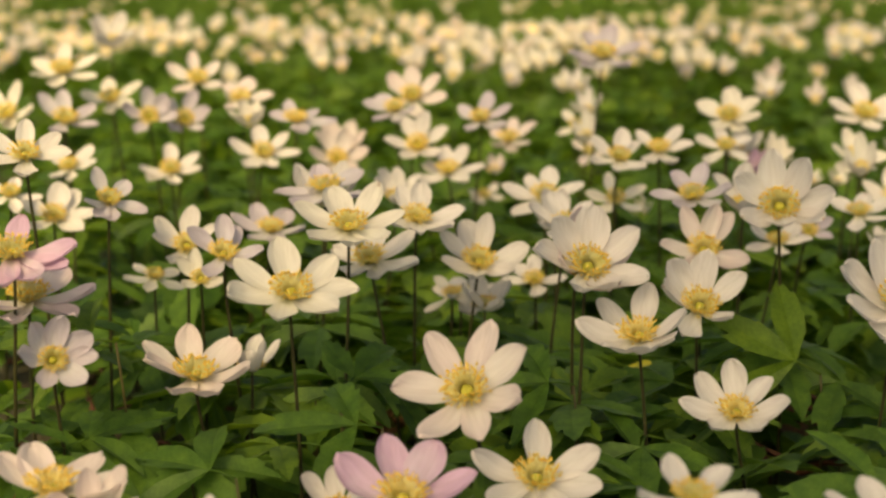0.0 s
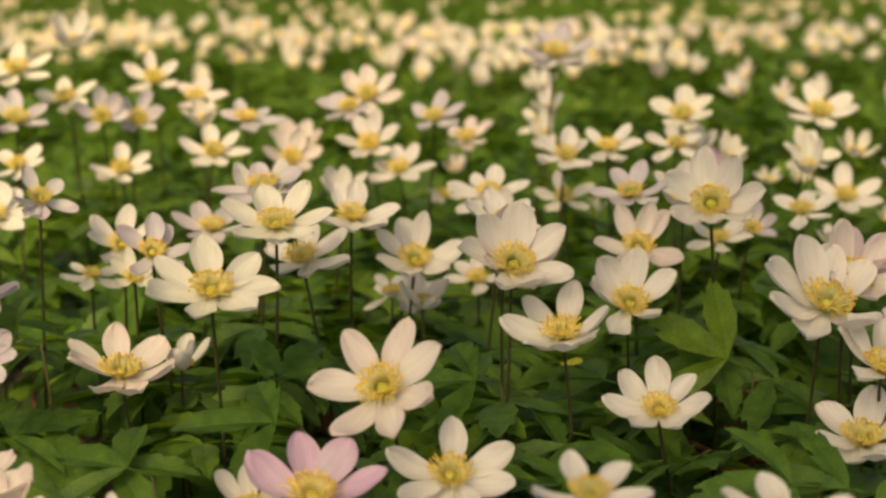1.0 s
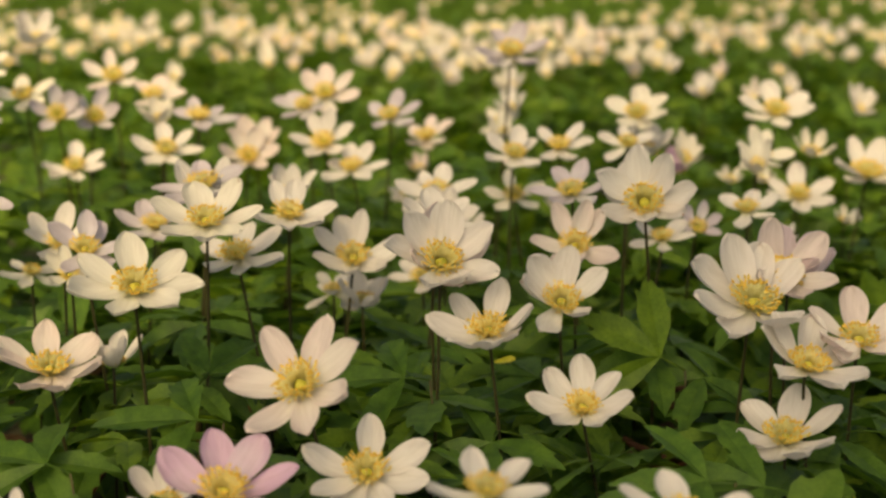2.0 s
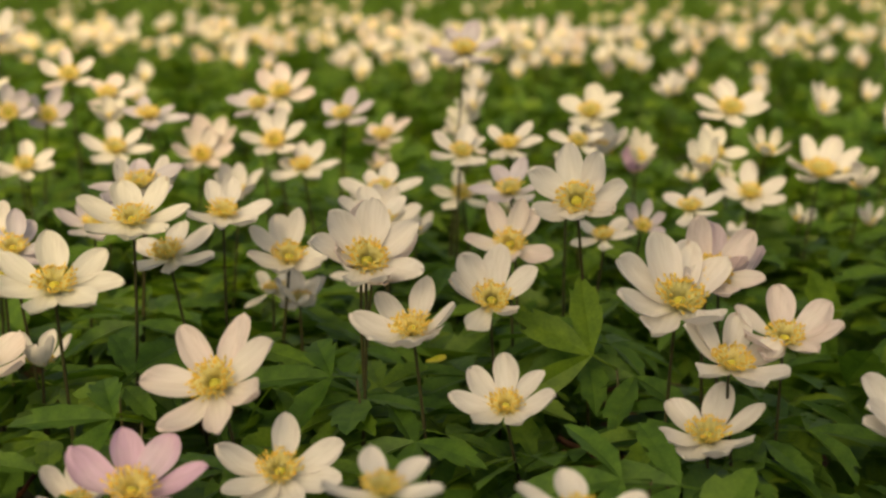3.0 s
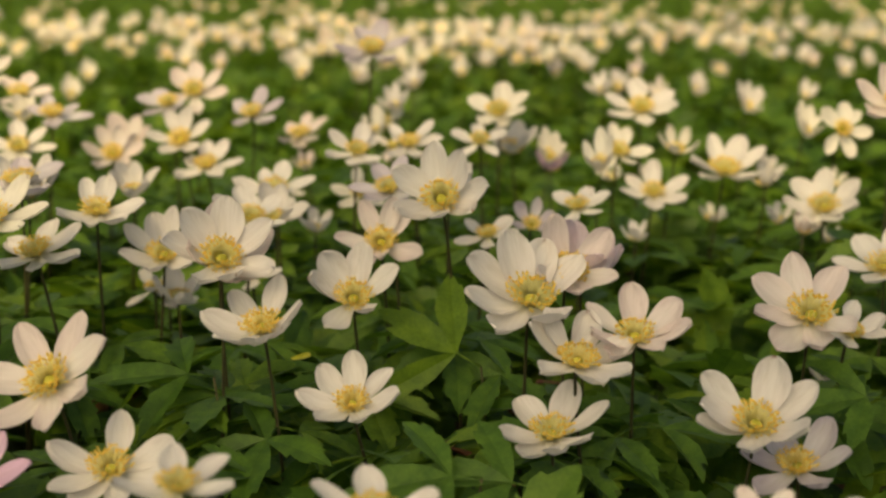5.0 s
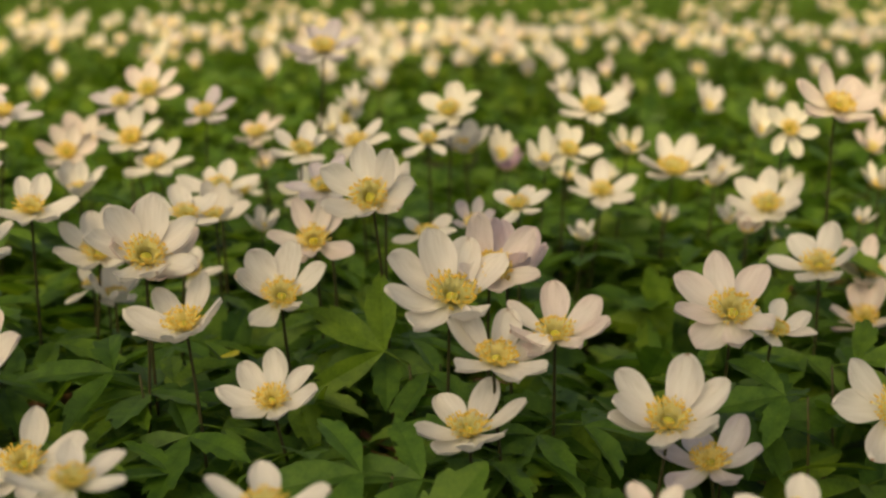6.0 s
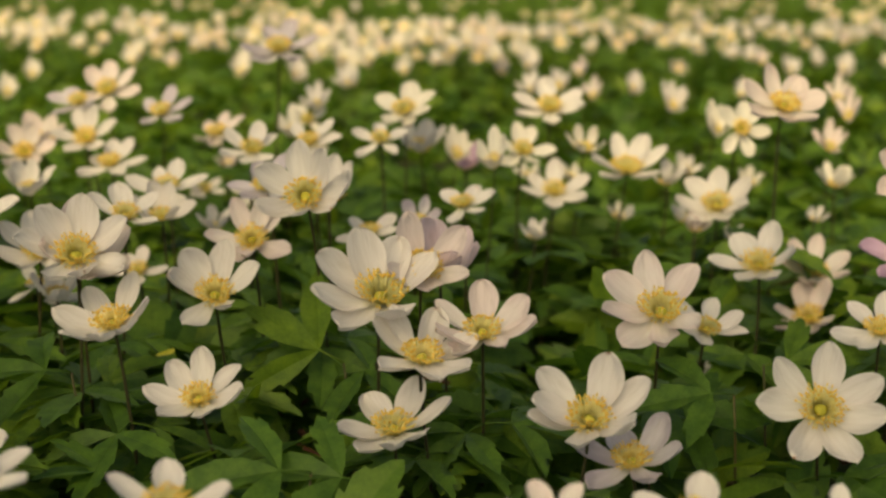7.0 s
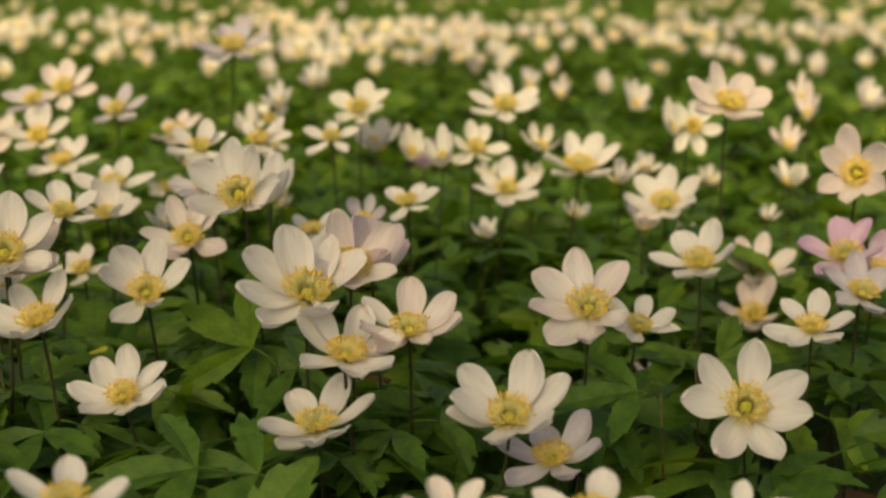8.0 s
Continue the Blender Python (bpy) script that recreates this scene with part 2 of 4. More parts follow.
def leaflet(length, width, fold, droop, seed):
    """A toothed, two-lobed leaflet along +y from the origin: vertices and faces."""
    r = random.Random(seed)
    edge = [(0.02, 0.0), (0.19, 0.13), (0.37, 0.31), (0.47, 0.52), (0.39, 0.53), (0.40, 0.68), (0.35, 0.81), (0.26, 0.78), (0.14, 0.92), (0.0, 1.0)]
    mid = [0.0, 0.14, 0.28, 0.42, 0.46, 0.56, 0.64, 0.70, 0.84, 1.0]
    vs, fs = [], []
    for side in (-1, 1):
        b = len(vs)
        for (ex, ey), my in zip(edge, mid):
            ex *= r.uniform(0.88, 1.10)
            ey += r.uniform(-0.02, 0.02) * (0 < ey < 1)
            for x, y in ((0.0, my), (0.5 * ex, 0.5 * (my + ey)), (ex, ey)):
                z = fold * abs(x) * width - droop * y * y * length + 0.02 * length * math.sin(6 * y + seed) * abs(x) - 0.35 * width * x * x
                vs.append((side * x * width, y * length, z))
        for j in range(len(edge) - 1):
            for c in (0, 1):
                q = (b + 3 * j + c, b + 3 * j + c + 1, b + 3 * j + c + 4, b + 3 * j + c + 3)
                fs.append(q if side > 0 else q[::-1])
    return vs, fs


def leaf_mesh(seed):
    """A three-part leaf on a short stalk, along +y."""
    r = random.Random(seed)
    vs, fs = tube([Vector((0, 0, 0)), Vector((0, 0.006, 0.001)), Vector((0, 0.012, 0.001))], [0.0006, 0.0005, 0.0004], 4)
    for turn, ln in ((0, 0.040), (62, 0.034), (-62, 0.034)):
        v, f = leaflet(ln * r.uniform(0.9, 1.1), ln * r.uniform(0.36, 0.47), r.uniform(0.35, 0.75), r.uniform(0.05, 0.3), r.randint(0, 999))
        m = pose(0, 0.011, 0.001, r.uniform(-6, 10), r.uniform(-12, 12), turn + r.uniform(-8, 8))
        b = len(vs)
        vs += [m @ Vector(p) for p in v]
        fs += [tuple(b + i for i in face) for face in f]
    return mesh_of("leaf", vs, fs, [LEAF])


PETALS = {(v, t): petal_mesh(v, t) for v in range(9) for t in PETAL}
STAMENS = [stamen_meshes(s, 96) for s in range(4)]
STAMENS_FAR = [stamen_meshes(s + 9, 64) for s in range(2)]
PISTILS = [pistil_mesh(s) for s in range(3)]
LEAVES = [leaf_mesh(s) for s in range(8)]
COUNT = {4: "four", 5: "five", 6: "six", 7: "seven", 8: "eight"}
TINT = {"w": "white", "c": "warm-lit white", "r": "blush white", "p": "pale pink", "k": "pink", "l": "lilac and shade-greyed white"}


def anemone(x, y, z, size, tilt, az, cup, tint, petals, far=False):
    """A wood anemone whose flower sits at x, y, z: petal length, lean towards the viewer, turn, rise of the petals, tint, and the petals: their number, directions, or (direction, rise, length) of each."""
    r = RNG
    if isinstance(petals, int):
        start = r.uniform(0, 60)
        petals = [start + 360 * i / petals + r.uniform(-9, 9) for i in range(petals)]
    axis = pose(0, 0, 0, tilt, 0, az).to_3x3() @ Vector((0, 0, 1))
    foot = Vector((x - 0.010 * axis.x + r.uniform(-0.014, 0.014), y - 0.014 * axis.y + r.uniform(-0.006, 0.016), -0.008))
    root = new("wood_anemone")
    root.location = foot
    words = TINT[tint] + " wood anemone with " + COUNT[len(petals)] + " petals and yellow stamens"
    tagged(root, words, "flower", "wood anemones in bloom")
    head = Vector((x, y, z)) - foot
    # stem, arched at its neck into the flower's axis
    neck = head - axis * 0.012 - Vector((0, 0, 0.006))
    belly = Vector((0.5 * neck.x + r.uniform(-0.010, 0.010), 0.5 * neck.y + r.uniform(-0.008, 0.008), 0.5 * neck.z))
    pts = []
    for i in range(11):
        t = i / 10
        a, b, c = Vector((0, 0, 0)).lerp(belly, t), belly.lerp(neck, t), neck.lerp(head, t)
        pts.append(a.lerp(b, t).lerp(b.lerp(c, t), t))
    v, f = tube(pts, [0.00085 - 0.00030 * i / 10 for i in range(11)], 5 if far else 7)
    part("stem", mesh_of("stem", v, f, [STEM]), root)
    spin = pose(*head, tilt, 0, az)
    k = size / 0.018
    for i, a in enumerate(petals):
        kind = r.randrange(9)
        if isinstance(a, tuple):
            a, lift, s = a
            lift, s = lift - math.degrees(math.atan(PETAL_BEND[kind])), 0.93 * k * s
        else:
            lift = cup + r.uniform(-10, 10) + (4 if i % 2 else -2)
            s = k * r.uniform(0.86, 1.02)
        m = spin @ pose(0, 0, 0.0004 * (i % 2), 0, 0, a - 90) @ pose(0, 0.0012, 0, lift, r.uniform(-9, 9), 0)
        part("petal", PETALS[kind, tint], root, m @ Matrix.Diagonal((s * r.uniform(0.90, 1.15), s, s, 1)))
    grow = spin @ Matrix.Diagonal((k, k, k, 1))
    fil, ant = r.choice(STAMENS_FAR if far else STAMENS)
    tuft = part("stamen_tuft", fil, root, grow, "pale yellow filaments")
    tagged(tuft, kind="stuff")
    tagged(part("anther_tuft", ant, tuft, None, "golden yellow anthers"), kind="stuff")
    part("pistil", r.choice(PISTILS), root, grow, "green-yellow pistil head")
    if not far:
        whorl = pts[6] if head.z < 0.13 else pts[5]
        turn = r.uniform(0, 120)
        for i in range(3):
            s = r.uniform(0.7, 1.0)
            part("leaf", r.choice(LEAVES), root, pose(*whorl, r.uniform(-25, 12), r.uniform(-10, 10), turn + 120 * i + r.uniform(-15, 15)) @ Matrix.Diagonal((s, s, s, 1)))
    return root


anemone(-0.052, 0.450, 0.138, 0.0237, 28, 18, 20, "c", ((37, 14, 1.00), (92, 22, 1.00), (138, 17, 1.00), (192, 18, 1.00), (247, 22, 1.00), (304, 22, 1.00), (350, 10, 1.02)))
anemone(-0.035, 0.496, 0.152, 0.0219, 24, 6, 20, "c", ((5, 15, 1.01), (48, 26, 1.00), (109, 15, 1.00), (165, 22, 1.02), (224, 20, 1.00), (272, 22, 1.00), (310, 22, 1.00)))
anemone(-0.029, 0.529, 0.132, 0.0215, 20, -24, 12, "w", ((43, 24, 1.03), (97, 13, 1.00), (160, 1, 1.00), (271, 19, 1.00), (307, 14, 1.00), (359, 6, 1.00)))
anemone(-0.011, 0.555, 0.144, 0.0198, 24, 12, 20, "w", ((75, 21, 1.00), (105, 16, 1.00), (212, 26, 1.00), (262, 20, 1.00), (307, 22, 1.00), (356, 16, 1.03)))
anemone(0.015, 0.561, 0.124, 0.0219, 32, 6, 32, "w", ((7, 20, 1.03), (63, 47, 1.02), (106, 26, 1.00), (153, 34, 1.00), (199, 33, 1.00), (262, 33, 1.00), (315, 30, 1.00)))
anemone(0.052, 0.481, 0.140, 0.0246, 40, 12, 36, "w", ((19, 35, 1.02), (75, 40, 1.00), (131, 42, 1.00), (172, 27, 1.00), (245, 35, 1.00), (284, 42, 1.00), (323, 30, 1.00)))
anemone(0.069, 0.463, 0.119, 0.0224, 20, -24, 28, "w", ((7, 39, 1.00), (88, 31, 1.00), (150, 22, 1.00), (187, 21, 1.01), (253, 28, 1.00), (298, 27, 1.00), (328, 30, 1.00)))
anemone(0.098, 0.506, 0.119, 0.0225, 40, 6, 36, "w", ((19, 36, 1.00), (69, 34, 1.00), (129, 39, 1.00), (185, 44, 1.00), (234, 23, 1.00), (290, 45, 1.00)))
anemone(0.132, 0.527, 0.154, 0.0249, 48, -12, 40, "w", ((1, 37, 1.00), (46, 53, 1.00), (98, 36, 1.00), (165, 42, 1.00), (219, 40, 1.00), (276, 45, 1.00), (318, 38, 1.00)))
anemone(0.107, 0.549, 0.132, 0.0205, 44, 0, 28, "r", ((42, 27, 1.00), (76, 37, 1.01), (113, 30, 1.01), (186, 23, 1.00), (231, 31, 1.00), (273, 42, 1.00), (334, 19, 1.00)))
anemone(0.101, 0.448, 0.096, 0.0197, 24, -12, 24, "w", ((50, 21, 1.00), (96, 38, 1.00), (138, 22, 1.00), (181, 18, 1.00), (240, 27, 1.00), (300, 28, 1.00), (359, 29, 1.00)))
anemone(0.008, 0.414, 0.115, 0.0248, 40, -24, 20, "r", ((40, 21, 1.00), (84, 15, 1.00), (141, 23, 1.00), (196, 20, 1.02), (254, 22, 1.00), (302, 17, 1.00), (345, 26, 1.00)))
anemone(-0.090, 0.475, 0.101, 0.0237, 16, 24, 24, "r", ((36, 18, 1.00), (80, 26, 1.00), (146, 31, 1.00), (189, 34, 1.00), (237, 21, 1.00), (276, 20, 1.00), (317, 30, 1.00)))
anemone(-0.084, 0.509, 0.139, 0.0173, 32, 18, 20, "l", ((63, 0, 1.00), (82, 27, 1.00), (143, 27, 1.01), (244, 14, 1.00), (300, 20, 1.00), (337, 30, 1.00)))
anemone(-0.155, 0.502, 0.178, 0.0176, 28, 18, 16, "w", ((43, 4, 1.00), (86, 18, 1.00), (137, 18, 1.00), (209, 14, 1.00), (265, 16, 1.00), (345, 14, 1.00)))
anemone(-0.131, 0.527, 0.157, 0.0148, 36, 24, 16, "l", ((50, -2, 1.00), (105, 31, 1.00), (209, 35, 1.00), (236, 19, 1.00), (267, 18, 1.00), (329, 2, 1.00)))
anemone(-0.146, 0.452, 0.151, 0.0224, 20, -6, 8, "k", ((9, 10, 1.00), (99, 9, 1.00), (145, -1, 1.00), (283, 8, 1.00), (311, 7, 1.00), (345, 1, 1.00)))
anemone(-0.145, 0.463, 0.133, 0.0236, 12, 12, 12, "p", ((61, 11, 1.00), (91, 10, 1.00), (238, 22, 1.00), (262, 9, 1.00), (314, 4, 1.00), (350, 13, 1.00)))
anemone(-0.129, 0.433, 0.120, 0.0155, 56, 24, 36, "l", ((25, 33, 1.00), (74, 41, 1.00), (122, 41, 1.00), (172, 45, 1.00), (246, 38, 1.00), (310, 29, 1.00), (353, 26, 1.00)))
anemone(0.029, 0.400, 0.091, 0.0216, 28, 0, 20, "w", ((18, 23, 1.01), (90, 18, 1.00), (161, 19, 1.00), (217, 19, 1.00), (252, 20, 1.00), (293, 20, 1.00), (343, 15, 1.00)))
anemone(-0.012, 0.378, 0.093, 0.0240, 20, 6, 20, "k", ((8, 19, 1.01), (55, 19, 1.00), (103, 23, 1.00), (142, 19, 1.00), (224, 18, 1.00), (260, 21, 1.00), (302, 19, 1.00)))
anemone(-0.112, 0.368, 0.100, 0.0227, 8, 6, 12, "r", ((60, 4, 1.00), (115, 13, 1.00), (141, 17, 1.00), (254, 17, 1.00), (294, 12, 1.00), (353, 12, 1.00)))
anemone(0.064, 0.328, 0.114, 0.0170, 12, 6, 16, "w", ((40, 12, 1.00), (97, 12, 1.00), (195, 22, 1.00), (231, 9, 1.00), (264, 16, 1.00), (335, 19, 1.00)))
anemone(0.109, 0.587, 0.148, 0.0188, 28, -24, 20, "l", ((2, 24, 1.00), (81, 20, 1.00), (133, 13, 1.00), (191, 10, 1.00), (265, 26, 1.00), (323, 17, 1.00)))
anemone(0.050, 0.662, 0.135, 0.0206, 32, -6, 8, "w", ((22, 8, 1.00), (84, 9, 1.00), (116, -2, 1.00), (171, 15, 1.03), (223, 3, 1.00), (304, 10, 1.00)))
anemone(-0.178, 0.613, 0.134, 0.0187, 32, 18, 16, "w", ((50, 11, 1.00), (79, 24, 1.00), (131, 11, 1.00), (236, 23, 1.00), (313, 14, 1.00), (349, 16, 1.00)))
anemone(-0.079, 0.613, 0.128, 0.0190, 16, 12, 16, "l", ((58, 10, 1.00), (106, 16, 1.00), (163, 25, 1.01), (232, 14, 1.00), (280, 9, 1.00), (323, 20, 1.00)))
anemone(0.043, 0.622, 0.102, 0.0157, 28, -18, 12, "w", ((6, 11, 1.00), (103, 15, 1.00), (146, 11, 1.00), (193, 8, 1.03), (290, 18, 1.00)))
anemone(0.153, 0.610, 0.123, 0.0162, 20, -24, 12, "w", ((1, 15, 1.00), (65, 10, 1.00), (151, 12, 1.00), (217, 7, 1.00), (287, 13, 1.00)))
anemone(-0.124, 0.571, 0.116, 0.0130, 20, 24, 8, "c", ((24, -5, 1.00), (118, 0, 1.00), (181, 7, 1.00), (244, 4, 1.00), (329, -13, 1.00)))
anemone(-0.098, 0.537, 0.123, 0.0131, 40, 6, 40, "c", ((6, 43, 1.00), (95, 38, 1.01), (143, 41, 1.00), (231, 39, 1.00), (325, 34, 1.00)))
anemone(-0.108, 0.562, 0.131, 0.0178, 36, 6, 36, "w", ((9, 39, 1.00), (76, 32, 1.00), (142, 35, 1.00), (201, 44, 1.00), (247, 29, 1.00)))
anemone(-0.098, 0.737, 0.146, 0.0196, 32, 18, 16, "w", ((31, 18, 1.00), (90, 13, 1.00), (157, 14, 1.00), (226, 13, 1.00), (282, 20, 1.00), (351, 8, 1.01)))
anemone(-0.063, 0.804, 0.133, 0.0196, 44, 12, 32, "r", ((12, 19, 1.02), (65, 39, 1.02), (120, 32, 1.01), (177, 33, 1.00), (242, 28, 1.00), (301, 31, 1.00)))
anemone(-0.151, 0.749, 0.135, 0.0185, 32, 6, 20, "w", ((26, 23, 1.00), (97, 14, 1.00), (199, 25, 1.00), (231, 17, 1.00), (282, 20, 1.00), (342, 19, 1.00)))
anemone(-0.223, 0.804, 0.185, 0.0232, 24, 6, 12, "c", ((31, 12, 1.00), (88, 18, 1.00), (141, 4, 1.00), (229, 19, 1.00), (266, 8, 1.00), (334, 4, 1.00)))
anemone(0.165, 0.785, 0.160, 0.0217, 32, -18, 20, "c", ((38, 17, 1.00), (96, 18, 1.00), (156, 15, 1.00), (252, 19, 1.00), (299, 16, 1.00), (338, 24, 1.00)))
anemone(0.089, 0.686, 0.151, 0.0179, 32, 12, 20, "w", ((35, 7, 1.00), (72, 25, 1.00), (136, 25, 1.02), (202, 14, 1.00), (250, 20, 1.00), (298, 21, 1.00)))
anemone(0.022, 0.795, 0.158, 0.0197, 32, -18, 16, "l", ((29, 13, 1.02), (84, 23, 1.00), (141, 3, 1.00), (261, 20, 1.00), (330, 13, 1.00)))
anemone(0.042, 0.869, 0.136, 0.0215, 20, -18, 16, "r", ((30, 27, 1.02), (91, 19, 1.00), (130, 3, 1.00), (257, 21, 1.00), (285, 10, 1.00), (323, 14, 1.00)))
anemone(0.027, 0.902, 0.095, 0.0130, 44, 24, 20, "w", ((27, 18, 1.00), (172, 25, 1.00), (208, 12, 1.00), (232, 26, 1.00), (334, 13, 1.03)))
anemone(0.003, 0.744, 0.135, 0.0201, 24, -18, 8, "w", ((21, 3, 1.03), (74, 18, 1.00), (109, 17, 1.00), (147, -6, 1.00), (237, 12, 1.00), (320, 8, 1.00)))
anemone(-0.014, 0.761, 0.147, 0.0206, 40, -6, 28, "w", ((29, 18, 1.00), (73, 41, 1.02), (118, 20, 1.00), (189, 28, 1.00), (253, 28, 1.00), (308, 27, 1.00)))
anemone(0.092, 0.792, 0.195, 0.0239, 28, 0, 16, "l", ((8, 18, 1.00), (69, 20, 1.00), (115, 10, 1.00), (202, 22, 1.00), (235, 15, 1.00), (302, 16, 1.00)))
anemone(0.163, 0.471, 0.127, 0.0282, 32, 18, 24, "w", ((27, 17, 1.00), (61, 14, 1.00), (106, 39, 1.02), (148, 26, 1.00), (182, 22, 1.00), (225, 16, 1.00), (277, 39, 1.00)))
anemone(0.178, 0.492, 0.133, 0.0231, 44, 12, 40, "r", ((32, 39, 1.00), (100, 47, 1.00), (199, 42, 1.00), (269, 41, 1.00), (323, 39, 1.00)))
anemone(0.178, 0.451, 0.110, 0.0232, 24, 24, 24, "w", ((6, 16, 1.00), (57, 21, 1.00), (113, 35, 1.00), (147, 33, 1.00), (205, 20, 1.00), (260, 25, 1.00), (299, 30, 1.00)))
anemone(0.200, 0.466, 0.115, 0.0217, 28, -6, 28, "r", ((33, 29, 1.00), (97, 26, 1.00), (159, 30, 1.00), (214, 35, 1.00), (243, 26, 1.00), (299, 32, 1.00), (351, 29, 1.00)))
anemone(0.169, 0.439, 0.088, 0.0230, 16, -18, 24, "w", ((27, 25, 1.00), (79, 25, 1.00), (135, 12, 1.00), (221, 27, 1.00), (258, 19, 1.00), (295, 26, 1.00), (322, 30, 1.00)))
anemone(0.234, 0.423, 0.097, 0.0246, 28, -12, 36, "w", ((29, 28, 1.00), (68, 43, 1.00), (148, 33, 1.00), (195, 41, 1.00), (206, 32, 1.00), (272, 31, 1.00), (324, 38, 1.00)))
anemone(0.249, 0.425, 0.082, 0.0204, 24, -24, 24, "l", ((4, 33, 1.00), (59, 37, 1.00), (125, -3, 1.00), (198, 32, 1.00), (240, 14, 1.00), (305, 27, 1.00)))
anemone(0.266, 0.480, 0.119, 0.0260, 32, -6, 24, "r", ((53, 18, 1.00), (99, 27, 1.00), (154, 26, 1.02), (198, 26, 1.00), (236, 12, 1.00), (272, 24, 1.00), (304, 34, 1.00)))
anemone(0.288, 0.505, 0.106, 0.0164, 28, 18, 20, "w", ((6, 24, 1.00), (55, 18, 1.00), (113, 16, 1.00), (191, 23, 1.00), (233, 23, 1.00), (335, 13, 1.00)))
anemone(0.319, 0.453, 0.091, 0.0256, 52, -6, 28, "w", ((23, 29, 1.00), (80, 24, 1.00), (134, 29, 1.00), (181, 22, 1.00), (236, 26, 1.00), (293, 24, 1.00), (340, 33, 1.00)))
anemone(0.327, 0.585, 0.113, 0.0234, 28, -24, 28, "w", ((74, 36, 1.00), (130, 10, 1.00), (186, 15, 1.00), (256, 26, 1.00), (304, 29, 1.00), (354, 44, 1.00)))
anemone(0.369, 0.648, 0.096, 0.0209, 28, 0, 28, "r", ((21, 25, 1.00), (72, 32, 1.00), (112, 18, 1.00), (191, 29, 1.00), (234, 26, 1.00), (266, 28, 1.00), (315, 32, 1.00)))
anemone(0.361, 0.622, 0.079, 0.0217, 28, -24, 32, "r", ((62, 41, 1.00), (111, 17, 1.00), (202, 42, 1.00), (231, 22, 1.00), (279, 31, 1.00), (318, 39, 1.00)))
anemone(0.356, 0.506, 0.105, 0.0189, 24, -24, 20, "w", ((88, 28, 1.00), (137, 13, 1.00), (201, 13, 1.00), (252, 17, 1.00), (314, 25, 1.00), (359, 30, 1.00)))
anemone(0.385, 0.563, 0.121, 0.0229, 28, -24, 24, "k", ((65, 22, 1.00), (109, 16, 1.00), (189, 29, 1.00), (241, 19, 1.00), (280, 19, 1.00), (332, 38, 1.00)))
anemone(0.383, 0.533, 0.112, 0.0203, 28, 18, 20, "l", ((30, 10, 1.00), (72, 23, 1.00), (142, 24, 1.00), (202, 15, 1.00), (256, 24, 1.00)))
anemone(0.400, 0.603, 0.151, 0.0232, 64, -24, 40, "r", ((44, 46, 1.00), (108, 30, 1.00), (165, 47, 1.00), (218, 34, 1.00), (273, 41, 1.00), (328, 40, 1.00)))
anemone(0.352, 0.658, 0.176, 0.0240, 36, 18, 24, "r", ((8, 18, 1.00), (45, 15, 1.00), (105, 41, 1.00), (144, 20, 1.00), (198, 14, 1.00), (244, 26, 1.00), (285, 31, 1.00)))
anemone(0.350, 0.740, 0.156, 0.0164, 64, 12, 8, "c", ((35, 2, 1.00), (73, -2, 1.00), (134, 11, 1.00), (233, -9, 1.00), (279, 7, 1.00), (348, 13, 1.00)))
anemone(0.291, 0.758, 0.129, 0.0276, 24, 0, 28, "w", ((13, 32, 1.01), (54, 31, 1.00), (102, 26, 1.00), (201, 34, 1.00), (228, 23, 1.00), (302, 29, 1.00)))
anemone(0.329, 0.690, 0.121, 0.0237, 32, -24, 28, "w", ((42, 27, 1.00), (93, 22, 1.00), (148, 26, 1.00), (200, 30, 1.00), (247, 25, 1.00), (300, 25, 1.00), (339, 32, 1.00)))
anemone(0.249, 0.742, 0.120, 0.0208, 28, -6, 16, "w", ((17, 19, 1.02), (85, 29, 1.00), (131, 4, 1.00), (199, 22, 1.00), (271, 15, 1.00), (326, 15, 1.00)))
anemone(0.251, 0.810, 0.159, 0.0237, 32, -6, 20, "w", ((31, 15, 1.00), (100, 18, 1.00), (168, 22, 1.02), (212, 16, 1.00), (279, 18, 1.00), (341, 25, 1.00)))
anemone(0.232, 0.764, 0.140, 0.0188, 36, 18, 20, "c", ((54, 15, 1.00), (90, 22, 1.00), (176, 27, 1.00), (210, 3, 1.00), (270, 27, 1.00), (345, 15, 1.03)))
anemone(0.175, 0.642, 0.122, 0.0135, 48, 6, 36, "l", ((11, 45, 1.00), (76, 34, 1.02), (133, 37, 1.00), (197, 38, 1.00), (319, 34, 1.00)))
anemone(0.196, 0.632, 0.132, 0.0175, 20, -24, 12, "w", ((27, 21, 1.00), (87, 4, 1.00), (146, 9, 1.00), (276, 3, 1.00), (324, 17, 1.00)))
anemone(0.114, 0.325, 0.108, 0.0182, 16, 6, 16, "w", ((94, 11, 1.00), (156, 19, 1.00), (244, 19, 1.00), (319, 5, 1.00), (355, 26, 1.00)))
anemone(0.250, 0.322, 0.106, 0.0170, 16, -12, 20, "w", ((85, 13, 1.00), (167, 18, 1.00), (250, 19, 1.00), (307, 18, 1.00), (356, 27, 1.00)))
anemone(0.214, 0.322, 0.105, 0.0142, 20, 6, 20, "r", ((9, 21, 1.01), (50, 18, 1.00), (109, 14, 1.00), (171, 24, 1.00), (238, 19, 1.00), (294, 19, 1.00)))
anemone(0.291, 0.330, 0.101, 0.0135, 20, 12, 20, "w", ((6, 23, 1.00), (70, 15, 1.00), (167, 30, 1.00), (225, 16, 1.00), (277, 24, 1.00)))
